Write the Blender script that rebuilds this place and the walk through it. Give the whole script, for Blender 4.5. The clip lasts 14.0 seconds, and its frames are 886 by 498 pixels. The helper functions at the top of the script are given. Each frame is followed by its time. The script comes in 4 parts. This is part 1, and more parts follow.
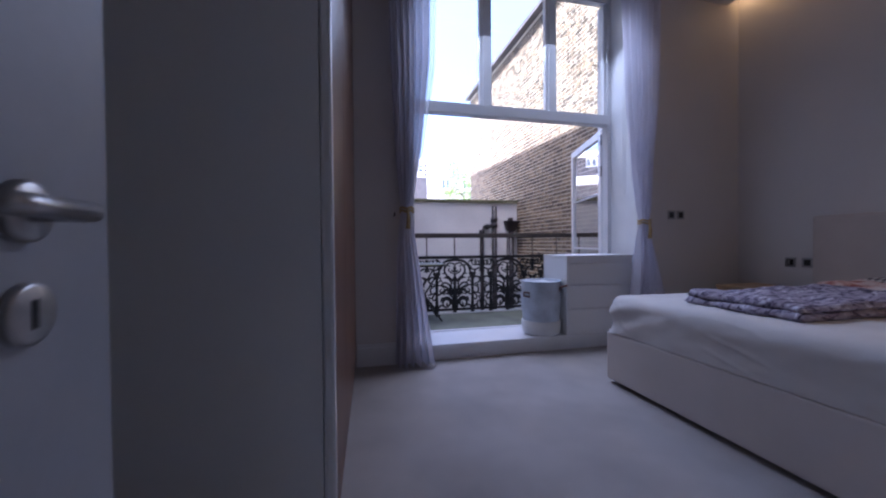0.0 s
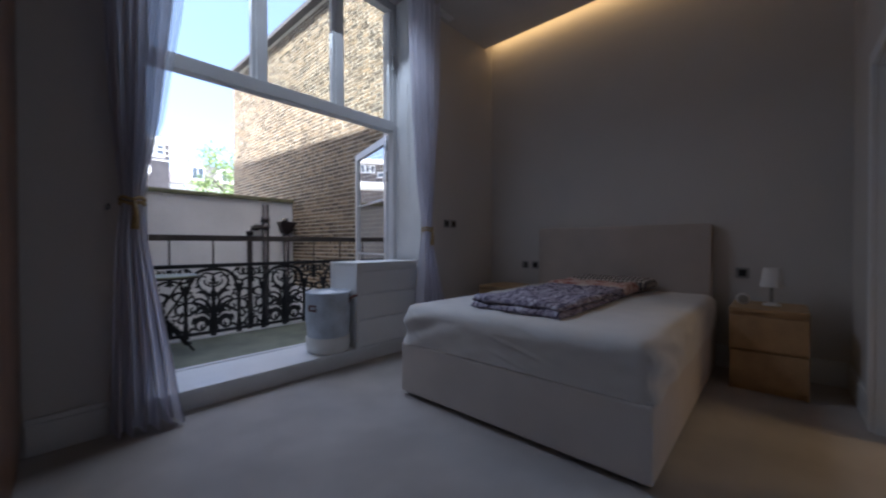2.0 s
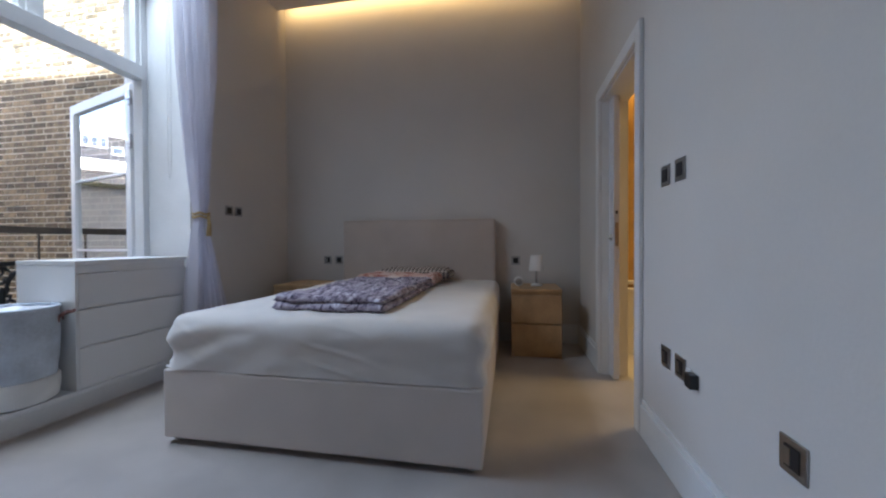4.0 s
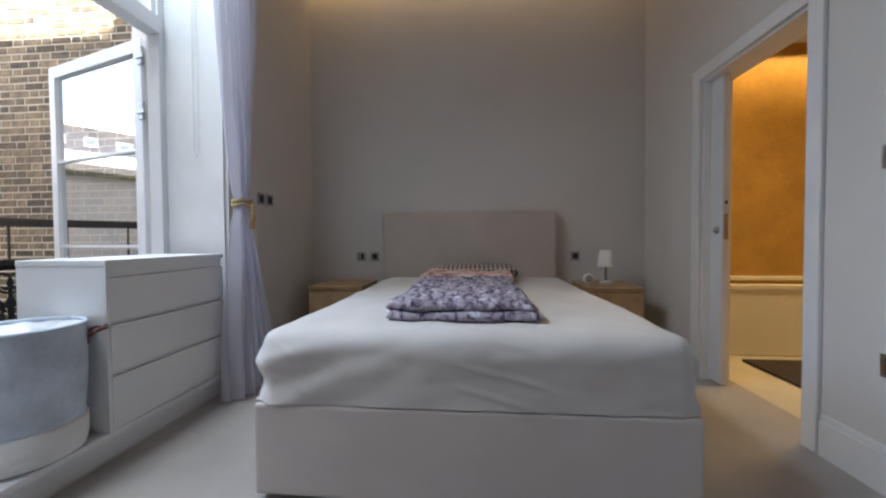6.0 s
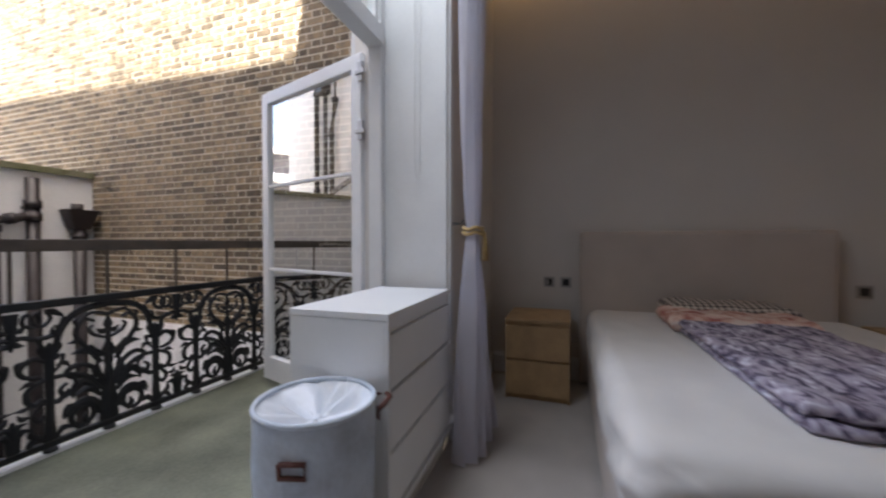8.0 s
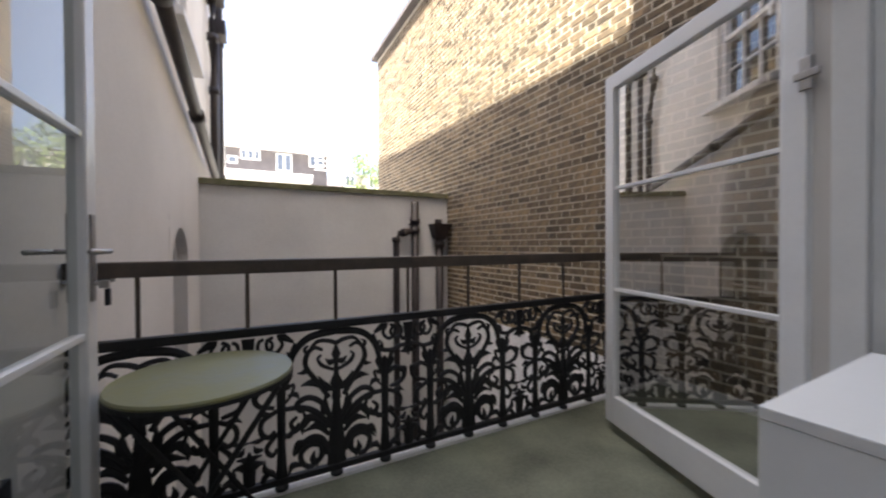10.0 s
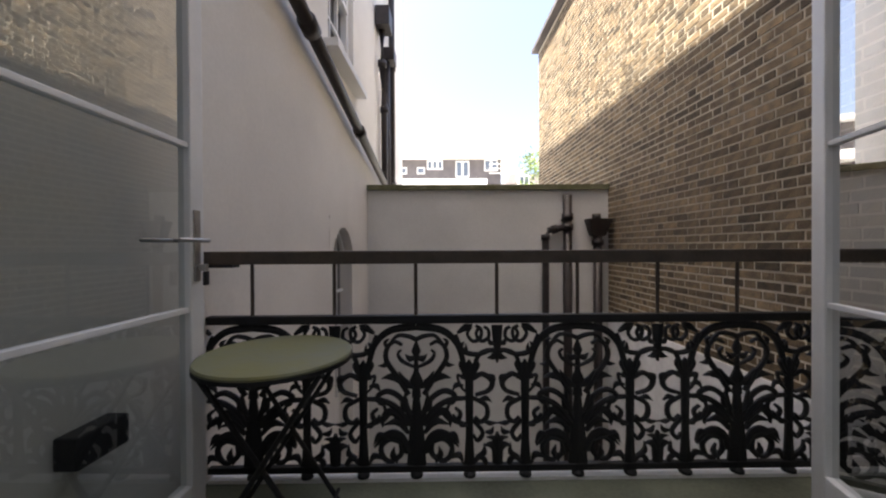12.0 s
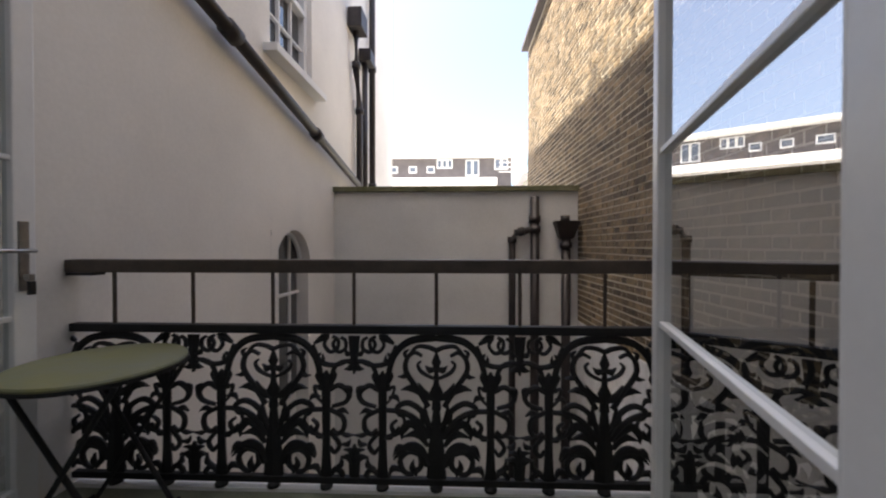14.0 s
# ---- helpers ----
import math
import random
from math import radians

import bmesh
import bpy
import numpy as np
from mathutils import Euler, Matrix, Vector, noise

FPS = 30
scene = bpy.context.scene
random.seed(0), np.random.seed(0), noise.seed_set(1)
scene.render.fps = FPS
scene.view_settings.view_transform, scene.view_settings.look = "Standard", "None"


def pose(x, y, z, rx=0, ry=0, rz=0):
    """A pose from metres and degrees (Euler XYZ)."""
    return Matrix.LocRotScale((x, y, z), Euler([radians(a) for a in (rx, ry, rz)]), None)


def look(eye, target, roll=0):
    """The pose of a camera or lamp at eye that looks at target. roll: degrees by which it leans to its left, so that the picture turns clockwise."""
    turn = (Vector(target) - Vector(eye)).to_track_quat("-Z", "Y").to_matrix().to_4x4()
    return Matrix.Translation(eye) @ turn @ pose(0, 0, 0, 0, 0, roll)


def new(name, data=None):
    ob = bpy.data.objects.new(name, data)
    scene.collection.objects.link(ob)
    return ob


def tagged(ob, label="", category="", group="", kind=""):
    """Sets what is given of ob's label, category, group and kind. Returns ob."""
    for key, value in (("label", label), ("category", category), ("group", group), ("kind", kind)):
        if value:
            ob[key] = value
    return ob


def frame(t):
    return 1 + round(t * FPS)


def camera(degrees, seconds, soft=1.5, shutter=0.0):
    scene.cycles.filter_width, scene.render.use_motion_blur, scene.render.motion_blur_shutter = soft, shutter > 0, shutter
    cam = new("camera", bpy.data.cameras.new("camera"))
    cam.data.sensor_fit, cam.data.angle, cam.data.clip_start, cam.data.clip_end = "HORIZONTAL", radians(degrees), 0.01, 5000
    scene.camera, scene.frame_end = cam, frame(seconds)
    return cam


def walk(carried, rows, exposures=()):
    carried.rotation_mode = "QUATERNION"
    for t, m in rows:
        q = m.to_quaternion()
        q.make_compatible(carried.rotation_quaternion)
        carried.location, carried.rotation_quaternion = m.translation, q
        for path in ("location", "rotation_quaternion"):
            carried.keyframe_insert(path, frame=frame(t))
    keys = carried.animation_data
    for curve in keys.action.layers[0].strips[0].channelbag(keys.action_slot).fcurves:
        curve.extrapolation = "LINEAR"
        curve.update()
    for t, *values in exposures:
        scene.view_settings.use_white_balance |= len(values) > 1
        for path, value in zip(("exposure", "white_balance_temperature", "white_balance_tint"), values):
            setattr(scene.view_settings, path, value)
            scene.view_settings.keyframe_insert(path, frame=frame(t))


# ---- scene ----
cam = camera(100.6, 14.0, soft=2.1, shutter=0.4)
PATH = [
    (0, (0.517, 0.056, 0.97), (0.986, 2.0, 0.943), -0.5),
    (0.5, (0.522, 0.212, 1.034), (1.125, 2.119, 1.0), -0.8),
    (1, (0.531, 0.316, 1.043), (1.417, 2.109, 1.022), 0.1),
    (1.5, (0.537, 0.384, 1.034), (1.758, 1.967, 1.013), 0.1),
    (2, (0.585, 0.405, 1.004), (2.064, 1.751, 0.983), -0.1),
    (2.5, (0.632, 0.441, 0.992), (2.311, 1.528, 0.97), -0.2),
    (3, (0.678, 0.483, 0.954), (2.51, 1.286, 0.943), -0.2),
    (3.2, (0.693, 0.5, 0.948), (2.572, 1.186, 0.937), -0.2),
    (5.3, (0.902, 1.149, 0.923), (2.89, 1.361, 0.869), -0.8),
    (5.5, (0.926, 1.243, 0.921), (2.914, 1.449, 0.866), -0.9),
    (6, (1.003, 1.485, 0.93), (2.994, 1.669, 0.88), -0.4),
    (6.5, (1.077, 1.73, 0.948), (3.072, 1.86, 0.912), -0.5),
    (7, (1.15, 1.97, 0.981), (3.137, 2.19, 0.942), 0.2),
    (7.5, (1.212, 2.206, 1.051), (3.17, 2.612, 1.01), 0.2),
    (8, (1.261, 2.419, 1.095), (3.153, 3.065, 1.062), -0.0),
    (8.5, (1.338, 2.633, 1.129), (3.083, 3.611, 1.102), -0.0),
    (9, (1.389, 2.812, 1.169), (2.928, 4.088, 1.133), -0.7),
    (9.2, (1.403, 2.875, 1.184), (2.834, 4.272, 1.151), -0.6),
    (11.3, (1.72, 3.117, 1.135), (1.925, 5.107, 1.123), -0.4),
    (11.5, (1.787, 3.123, 1.13), (1.915, 5.119, 1.118), -0.4),
    (12, (1.957, 3.151, 1.132), (1.983, 5.151, 1.119), -0.3),
    (12.5, (2.139, 3.173, 1.143), (2.1, 5.173, 1.128), -0.3),
    (13, (2.348, 3.169, 1.155), (2.287, 5.168, 1.136), -0.2),
    (13.5, (2.54, 3.174, 1.175), (2.471, 5.173, 1.157), -0.1),
    (14, (2.715, 3.196, 1.182), (2.644, 5.195, 1.161), 0.0),
]
walk(cam, [(t, look(eye, target, roll)) for t, eye, target, roll in PATH], [(0.0, 3.05, 5300, 24), (0.5, 2.8, 5100, 22), (1.0, 2.65, 5300, 18), (1.5, 2.6, 5500, 15), (2.0, 2.45, 5700, 10), (2.5, 2.45, 5800, 10), (3.0, 2.85, 5750, 7), (5.5, 4.15, 6100, 4), (6.0, 3.95, 6300, 4), (6.5, 3.65, 6600, 5), (7.5, 3.3, 6700, 10), (8.5, 3.05, 6700, 10), (9.0, 2.95, 6800, 10), (11.5, 2.35, 7100, 10), (14.0, 2.25, 7100, 10)])

# ---- world, sun, lamps ----
world = bpy.data.worlds.new("sky")
scene.world = world
world.use_nodes = True
wn = world.node_tree
sky = wn.nodes.new("ShaderNodeTexSky")
sky.sky_type = "NISHITA"
sky.sun_disc = False
SUN_DIR = Vector((0.48, 0.20, -1.0)).normalized()
sky.sun_elevation = math.asin(-SUN_DIR.z)
sky.sun_rotation = math.atan2(-SUN_DIR.x, -SUN_DIR.y)
sky.air_density, sky.dust_density = 0.7, 5.0
wn.links.new(sky.outputs[0], wn.nodes["Background"].inputs[0])
wn.nodes["Background"].inputs[1].default_value = 0.15
sun = bpy.data.lights.new("sun", "SUN")
sun.energy, sun.angle, sun.color = 5.0, radians(0.5), (1.0, 0.95, 0.86)
new("sun", sun).matrix_world = look((0, 0, 20), Vector((0, 0, 20)) + SUN_DIR)


def area_lamp(name, at, target, sx, sy, watts, colour):
    d = bpy.data.lights.new(name, "AREA")
    d.shape, d.size, d.size_y, d.energy, d.color = "RECTANGLE", sx, sy, watts, colour
    d.spread = radians(130)
    ob = new(name, d)
    ob.matrix_world = look(at, target)
    return ob


# light of the open sky in the window's opening
area_lamp("window_daylight", (2.08, 3.34, 3.0), (2.08, 2.55, 0.8), 1.9, 0.55, 2.1, (0.80, 0.88, 1.0))
# warm strips hidden in the ceiling slot and in the bathroom
area_lamp("cove_strip", (4.26, 1.55, 3.50), (4.38, 1.55, 3.40), 2.9, 0.04, 0.52, (1.0, 0.62, 0.25))
area_lamp("bathroom_strip", (4.70, -1.2, 2.72), (4.80, -1.2, 2.0), 1.9, 0.05, 0.75, (1.0, 0.62, 0.22))
area_lamp("bathroom_downlight", (3.5, -1.1, 2.68), (3.5, -1.1, 0), 0.5, 0.5, 1.25, (1.0, 0.70, 0.33))


# ---- materials ----
def material(name, colour, rough=0.6, metal=0.0, vary=0.12, scale=6.0, fine=60.0, bump=0.15, colour2=None, island=0.0, obj=0.0, trans=0.0, sheen=0.0):
    m = bpy.data.materials.new(name)
    m.use_nodes = True
    nt = m.node_tree
    b = nt.nodes["Principled BSDF"]
    tc = nt.nodes.new("ShaderNodeTexCoord")
    n1 = nt.nodes.new("ShaderNodeTexNoise")
    n1.inputs["Scale"].default_value, n1.inputs["Detail"].default_value = scale, 5
    n2 = nt.nodes.new("ShaderNodeTexNoise")
    n2.inputs["Scale"].default_value, n2.inputs["Detail"].default_value = fine, 3
    nt.links.new(tc.outputs["Object"], n1.inputs["Vector"])
    nt.links.new(tc.outputs["Object"], n2.inputs["Vector"])
    add = nt.nodes.new("ShaderNodeMath")
    add.operation = "MULTIPLY_ADD"
    add.inputs[1].default_value = 0.35
    nt.links.new(n2.outputs["Fac"], add.inputs[0])
    nt.links.new(n1.outputs["Fac"], add.inputs[2])
    ramp = nt.nodes.new("ShaderNodeValToRGB")
    c2 = colour2 or tuple(max(0.0, c * (1 - 2.2 * vary)) for c in colour)
    ramp.color_ramp.elements[0].position, ramp.color_ramp.elements[0].color = 0.42, (*c2, 1)
    ramp.color_ramp.elements[1].position, ramp.color_ramp.elements[1].color = 0.86, (*colour, 1)
    nt.links.new(add.outputs[0], ramp.inputs[0])
    out = ramp.outputs[0]
    if island or obj:
        src = nt.nodes.new("ShaderNodeNewGeometry" if island else "ShaderNodeObjectInfo")
        hsv = nt.nodes.new("ShaderNodeHueSaturation")
        mr = nt.nodes.new("ShaderNodeMapRange")
        k = island or obj
        mr.inputs[3].default_value, mr.inputs[4].default_value = 1 - k, 1 + k
        nt.links.new(src.outputs["Random Per Island" if island else "Random"], mr.inputs[0])
        nt.links.new(mr.outputs[0], hsv.inputs["Value"])
        nt.links.new(out, hsv.inputs["Color"])
        out = hsv.outputs[0]
    nt.links.new(out, b.inputs["Base Color"])
    b.inputs["Roughness"].default_value, b.inputs["Metallic"].default_value = rough, metal
    if sheen:
        b.inputs["Sheen Weight"].default_value = sheen
    if bump:
        bp = nt.nodes.new("ShaderNodeBump")
        bp.inputs["Strength"].default_value, bp.inputs["Distance"].default_value = bump, 0.01
        nt.links.new(n2.outputs["Fac"], bp.inputs["Height"])
        nt.links.new(bp.outputs[0], b.inputs["Normal"])
    if trans:
        o = nt.nodes["Material Output"]
        t = nt.nodes.new("ShaderNodeBsdfTranslucent")
        nt.links.new(out, t.inputs[0])
        tp = nt.nodes.new("ShaderNodeBsdfTransparent")
        m1 = nt.nodes.new("ShaderNodeMixShader")
        m1.inputs[0].default_value = 0.5
        m2 = nt.nodes.new("ShaderNodeMixShader")
        m2.inputs[0].default_value = trans
        nt.links.new(b.outputs[0], m1.inputs[1])
        nt.links.new(t.outputs[0], m1.inputs[2])
        nt.links.new(m1.outputs[0], m2.inputs[1])
        nt.links.new(tp.outputs[0], m2.inputs[2])
        nt.links.new(m2.outputs[0], o.inputs[0])
    return m


def glass_material(name, tint=(1, 1, 1), gloss=0.0, fresnel=0.75):
    m = bpy.data.materials.new(name)
    m.use_nodes = True
    nt = m.node_tree
    o = nt.nodes["Material Output"]
    tp = nt.nodes.new("ShaderNodeBsdfTransparent")
    tp.inputs[0].default_value = (*tint, 1)
    gl = nt.nodes.new("ShaderNodeBsdfGlossy")
    gl.inputs["Roughness"].default_value = 0.0
    fr = nt.nodes.new("ShaderNodeFresnel")
    fr.inputs[0].default_value = 1.5
    ma = nt.nodes.new("ShaderNodeMath")
    ma.operation = "MULTIPLY_ADD"
    ma.inputs[1].default_value, ma.inputs[2].default_value = fresnel, gloss
    ma.use_clamp = True
    mx = nt.nodes.new("ShaderNodeMixShader")
    nt.links.new(fr.outputs[0], ma.inputs[0])
    nt.links.new(ma.outputs[0], mx.inputs[0])
    nt.links.new(tp.outputs[0], mx.inputs[1])
    nt.links.new(gl.outputs[0], mx.inputs[2])
    nt.links.new(mx.outputs[0], o.inputs[0])
    return m


def patterned(name, colours, scale, stretch=(1, 1, 1), rough=0.8, kind="noise"):
    """Cloth with a printed pattern: colours on a ramp over noise or crossed bands."""
    m = bpy.data.materials.new(name)
    m.use_nodes = True
    nt = m.node_tree
    b = nt.nodes["Principled BSDF"]
    b.inputs["Roughness"].default_value = rough
    tc = nt.nodes.new("ShaderNodeTexCoord")
    mp = nt.nodes.new("ShaderNodeMapping")
    mp.inputs["Scale"].default_value = stretch
    nt.links.new(tc.outputs["Object"], mp.inputs[0])
    ramp = nt.nodes.new("ShaderNodeValToRGB")
    ramp.color_ramp.elements[0].color = (*colours[0], 1)
    ramp.color_ramp.elements[1].color = (*colours[-1], 1)
    lo, hi = (0.33, 0.68) if kind == "noise" else (0.0, 1.0)
    ramp.color_ramp.elements[0].position, ramp.color_ramp.elements[1].position = lo, hi
    for i, c in enumerate(colours[1:-1]):
        ramp.color_ramp.elements.new(lo + (hi - lo) * (i + 1) / (len(colours) - 1)).color = (*c, 1)
    if kind == "noise":
        n = nt.nodes.new("ShaderNodeTexNoise")
        n.inputs["Scale"].default_value, n.inputs["Detail"].default_value = scale, 4
        n.inputs["Distortion"].default_value = 0.9
        nt.links.new(mp.outputs[0], n.inputs["Vector"])
        nt.links.new(n.outputs["Fac"], ramp.inputs[0])
        nt.links.new(ramp.outputs[0], b.inputs["Base Color"])
    else:
        ramp.color_ramp.interpolation = "CONSTANT"
        w1 = nt.nodes.new("ShaderNodeTexWave")
        w2 = nt.nodes.new("ShaderNodeTexWave")
        w2.bands_direction = "Y"
        ad = nt.nodes.new("ShaderNodeMath")
        ad.operation = "MULTIPLY_ADD"
        ad.inputs[1].default_value = 0.5
        hf = nt.nodes.new("ShaderNodeMath")
        hf.operation = "MULTIPLY"
        hf.inputs[1].default_value = 0.5
        for w in (w1, w2):
            w.inputs["Scale"].default_value = scale
            nt.links.new(mp.outputs[0], w.inputs["Vector"])
        nt.links.new(w2.outputs["Fac"], hf.inputs[0])
        nt.links.new(w1.outputs["Fac"], ad.inputs[0])
        nt.links.new(hf.outputs[0], ad.inputs[2])
        nt.links.new(ad.outputs[0], ramp.inputs[0])
        nt.links.new(ramp.outputs[0], b.inputs["Base Color"])
    bp = nt.nodes.new("ShaderNodeBump")
    bp.inputs["Strength"].default_value = 0.25
    n3 = nt.nodes.new("ShaderNodeTexNoise")
    n3.inputs["Scale"].default_value = 220
    nt.links.new(tc.outputs["Object"], n3.inputs["Vector"])
    nt.links.new(n3.outputs["Fac"], bp.inputs["Height"])
    nt.links.new(bp.outputs[0], b.inputs["Normal"])
    return m


PAINT = material("white_wall_paint", (0.68, 0.645, 0.61), 0.75, vary=0.03, scale=1.5, fine=90, bump=0.05)
CEIL = material("ceiling_paint", (0.66, 0.64, 0.615), 0.85, vary=0.03, scale=2, bump=0.03)
TRIM = material("white_gloss_trim", (0.80, 0.80, 0.80), 0.35, vary=0.04, scale=4, bump=0.04)
DOORP = material("door_paint", (0.74, 0.75, 0.78), 0.45, vary=0.04, scale=3, bump=0.03)
# entry leaf only: an even grey-blue, darker than door_paint
ENTRYDOOR = material("entry_door_grey_blue", (0.40, 0.42, 0.46), 0.5, vary=0.05, scale=3, bump=0.04)
CARPET = material("grey_beige_carpet", (0.55, 0.50, 0.465), 0.95, vary=0.13, scale=2.6, fine=340, bump=0.7, sheen=0.3)
WALNUT = material("dark_brown_wardrobe_veneer", (0.20, 0.095, 0.05), 0.3, vary=0.2, scale=5, bump=0.05)
WALNUT.node_tree.nodes["Principled BSDF"].inputs["Specular IOR Level"].default_value = 0.4
OAK = material("light_oak_veneer", (0.50, 0.33, 0.17), 0.5, vary=0.12, scale=9, fine=70, bump=0.08)
LAMINATE = material("white_laminate", (0.80, 0.80, 0.79), 0.4, vary=0.02, scale=3, bump=0.02)
LINEN = material("white_cotton_sheet", (0.72, 0.68, 0.645), 0.85, vary=0.04, scale=5, fine=300, bump=0.12, sheen=0.2)
BEDBASE = material("cream_fabric", (0.72, 0.65, 0.60), 0.85, vary=0.05, scale=3, fine=420, bump=0.3)
HEADB = material("beige_fabric", (0.58, 0.50, 0.44), 0.85, vary=0.06, scale=3, fine=420, bump=0.3)
DUVET = patterned("purple_grey_print", [(0.03, 0.025, 0.05), (0.13, 0.10, 0.15), (0.36, 0.31, 0.38), (0.44, 0.39, 0.46), (0.70, 0.67, 0.74)], 22, stretch=(0.7, 1.5, 1.5))
DUVETIN = patterned("pink_floral_print", [(0.36, 0.09, 0.07), (0.66, 0.42, 0.34), (0.75, 0.62, 0.55)], 14)
PLAID = patterned("plaid_cloth", [(0.05, 0.04, 0.05), (0.30, 0.25, 0.22), (0.62, 0.55, 0.48), (0.66, 0.60, 0.53)], 9, kind="plaid")
CURTAIN = material("lilac_white_voile", (0.76, 0.74, 0.80), 0.8, vary=0.05, scale=3, fine=300, bump=0.1, trans=0.10)
SHEER = material("sheer_white_voile", (0.82, 0.84, 0.90), 0.8, vary=0.03, scale=3, fine=300, bump=0.05, trans=0.45)
ROPE = material("gold_rope", (0.55, 0.38, 0.16), 0.6, vary=0.2, scale=60, fine=200, bump=0.5)
BAGCLOTH = material("blue_grey_ribbed_cloth", (0.62, 0.68, 0.75), 0.8, vary=0.15, scale=7, bump=0.2)
BAGBASE = material("white_canvas", (0.82, 0.81, 0.78), 0.85, vary=0.05, scale=10, fine=200, bump=0.25)
LINER = material("white_plastic_liner", (0.86, 0.88, 0.92), 0.35, vary=0.05, scale=12, bump=0.25)
LEATHER = material("brown_leather", (0.16, 0.055, 0.04), 0.5, vary=0.2, scale=20, bump=0.2)
STEEL = material("brushed_steel", (0.45, 0.44, 0.43), 0.35, 1.0, vary=0.08, scale=30, bump=0.05)
BLACKP = material("black_plastic", (0.02, 0.02, 0.022), 0.4, vary=0.1, scale=10, bump=0.05)
IRON = material("black_painted_cast_iron", (0.006, 0.006, 0.007), 0.6, vary=0.25, scale=14, fine=90, bump=0.3)
BRONZE = material("brown_weathered_metal", (0.085, 0.065, 0.05), 0.55, vary=0.2, scale=9, fine=60, bump=0.2)
PIPE = material("black_brown_pipe_paint", (0.030, 0.022, 0.022), 0.5, vary=0.25, scale=7, bump=0.2)
RENDER = material("cream_white_render", (0.83, 0.80, 0.76), 0.85, vary=0.07, scale=0.9, fine=45, bump=0.06)
RENDER2 = material("grey_white_render", (0.75, 0.745, 0.725), 0.85, vary=0.09, scale=1.1, fine=50, bump=0.08)
COPING = material("mossy_coping_stone", (0.20, 0.19, 0.12), 0.9, vary=0.25, scale=5, fine=40, bump=0.5, colour2=(0.08, 0.09, 0.03))
GREENFLOOR = material("green_grey_balcony_paint", (0.20, 0.215, 0.155), 0.6, vary=0.28, scale=2.6, fine=60, bump=0.15)
MORTAR = material("pale_mortar", (0.64, 0.58, 0.48), 0.95, vary=0.12, scale=5, fine=70, bump=0.5)
BRICK = material("yellow_brown_stock_brick", (0.215, 0.155, 0.09), 0.9, vary=0.2, scale=11, fine=80, bump=0.6, colour2=(0.05, 0.04, 0.03), island=0.6)
BRICKO = material("yellow_brown_stock_brick_single", (0.215, 0.155, 0.09), 0.9, vary=0.2, scale=11, fine=80, bump=0.6, colour2=(0.05, 0.04, 0.03), obj=0.6)
WHITEWASH = material("peeling_whitewash", (0.80, 0.80, 0.82), 0.9, vary=0.12, scale=4, fine=14, bump=0.9)
MOSSY = material("green_table_paint", (0.17, 0.18, 0.13), 0.45, vary=0.2, scale=3.5, fine=40, bump=0.1, colour2=(0.20, 0.19, 0.06))
GROUND = material("yard_concrete", (0.40, 0.39, 0.37), 0.9, vary=0.12, scale=0.7, fine=20, bump=0.3)
SLATE = material("dark_slate_cladding", (0.11, 0.10, 0.105), 0.7, vary=0.15, scale=1.5, bump=0.2)
FARWHITE = material("white_painted_timber", (0.80, 0.80, 0.80), 0.6, vary=0.05, scale=2, bump=0)
ROOF = material("lead_roof", (0.28, 0.28, 0.30), 0.6, vary=0.1, scale=2, bump=0.1)
LEAF = material("fresh_green_leaf", (0.13, 0.20, 0.04), 0.6, vary=0.25, scale=2, bump=0, island=0.4)
BARK = material("grey_bark", (0.10, 0.08, 0.06), 0.9, vary=0.2, scale=10, bump=0.5)
# bathroom walls: orange of the warm lighting put into the base colour
WARMLITWALL = material("wall_with_warm_light_tint", (0.55, 0.33, 0.10), 0.35, vary=0.15, scale=3, fine=30, bump=0.05)
BATHWHITE = material("white_bath_enamel", (0.80, 0.77, 0.70), 0.25, vary=0.02, scale=2, bump=0)
STONEFLOOR = material("cream_stone_floor", (0.66, 0.60, 0.50), 0.4, vary=0.08, scale=3, bump=0.05)
MAT = material("dark_brown_bath_mat", (0.06, 0.045, 0.045), 0.95, vary=0.2, scale=20, fine=200, bump=0.7)
SHADE = material("white_lamp_shade", (0.82, 0.80, 0.78), 0.8, vary=0.02, scale=5, fine=200, bump=0.1)
GLASS = glass_material("clear_pane", (0.88, 0.92, 0.90), 0.06)
DOORGLASS = glass_material("door_pane", (0.74, 0.78, 0.77), 0.14, 0.48)
FARGLASS = glass_material("far_window_glass", (0.10, 0.12, 0.14), 0.25)
SCREEN = glass_material("shower_screen_glass", (0.93, 0.95, 0.91), 0.0)


# ---- builders ----
def box(bm, x0, x1, y0, y1, z0, z1, bevel=0.0, seg=2):
    vs = [bm.verts.new(p) for p in ((x0, y0, z0), (x1, y0, z0), (x1, y1, z0), (x0, y1, z0), (x0, y0, z1), (x1, y0, z1), (x1, y1, z1), (x0, y1, z1))]
    fs = [bm.faces.new([vs[i] for i in q]) for q in ((0, 3, 2, 1), (4, 5, 6, 7), (0, 1, 5, 4), (1, 2, 6, 5), (2, 3, 7, 6), (3, 0, 4, 7))]
    if bevel:
        es = list({e for f in fs for e in f.edges})
        bmesh.ops.bevel(bm, geom=es, offset=bevel, segments=seg, affect="EDGES", profile=0.6)
    return bm


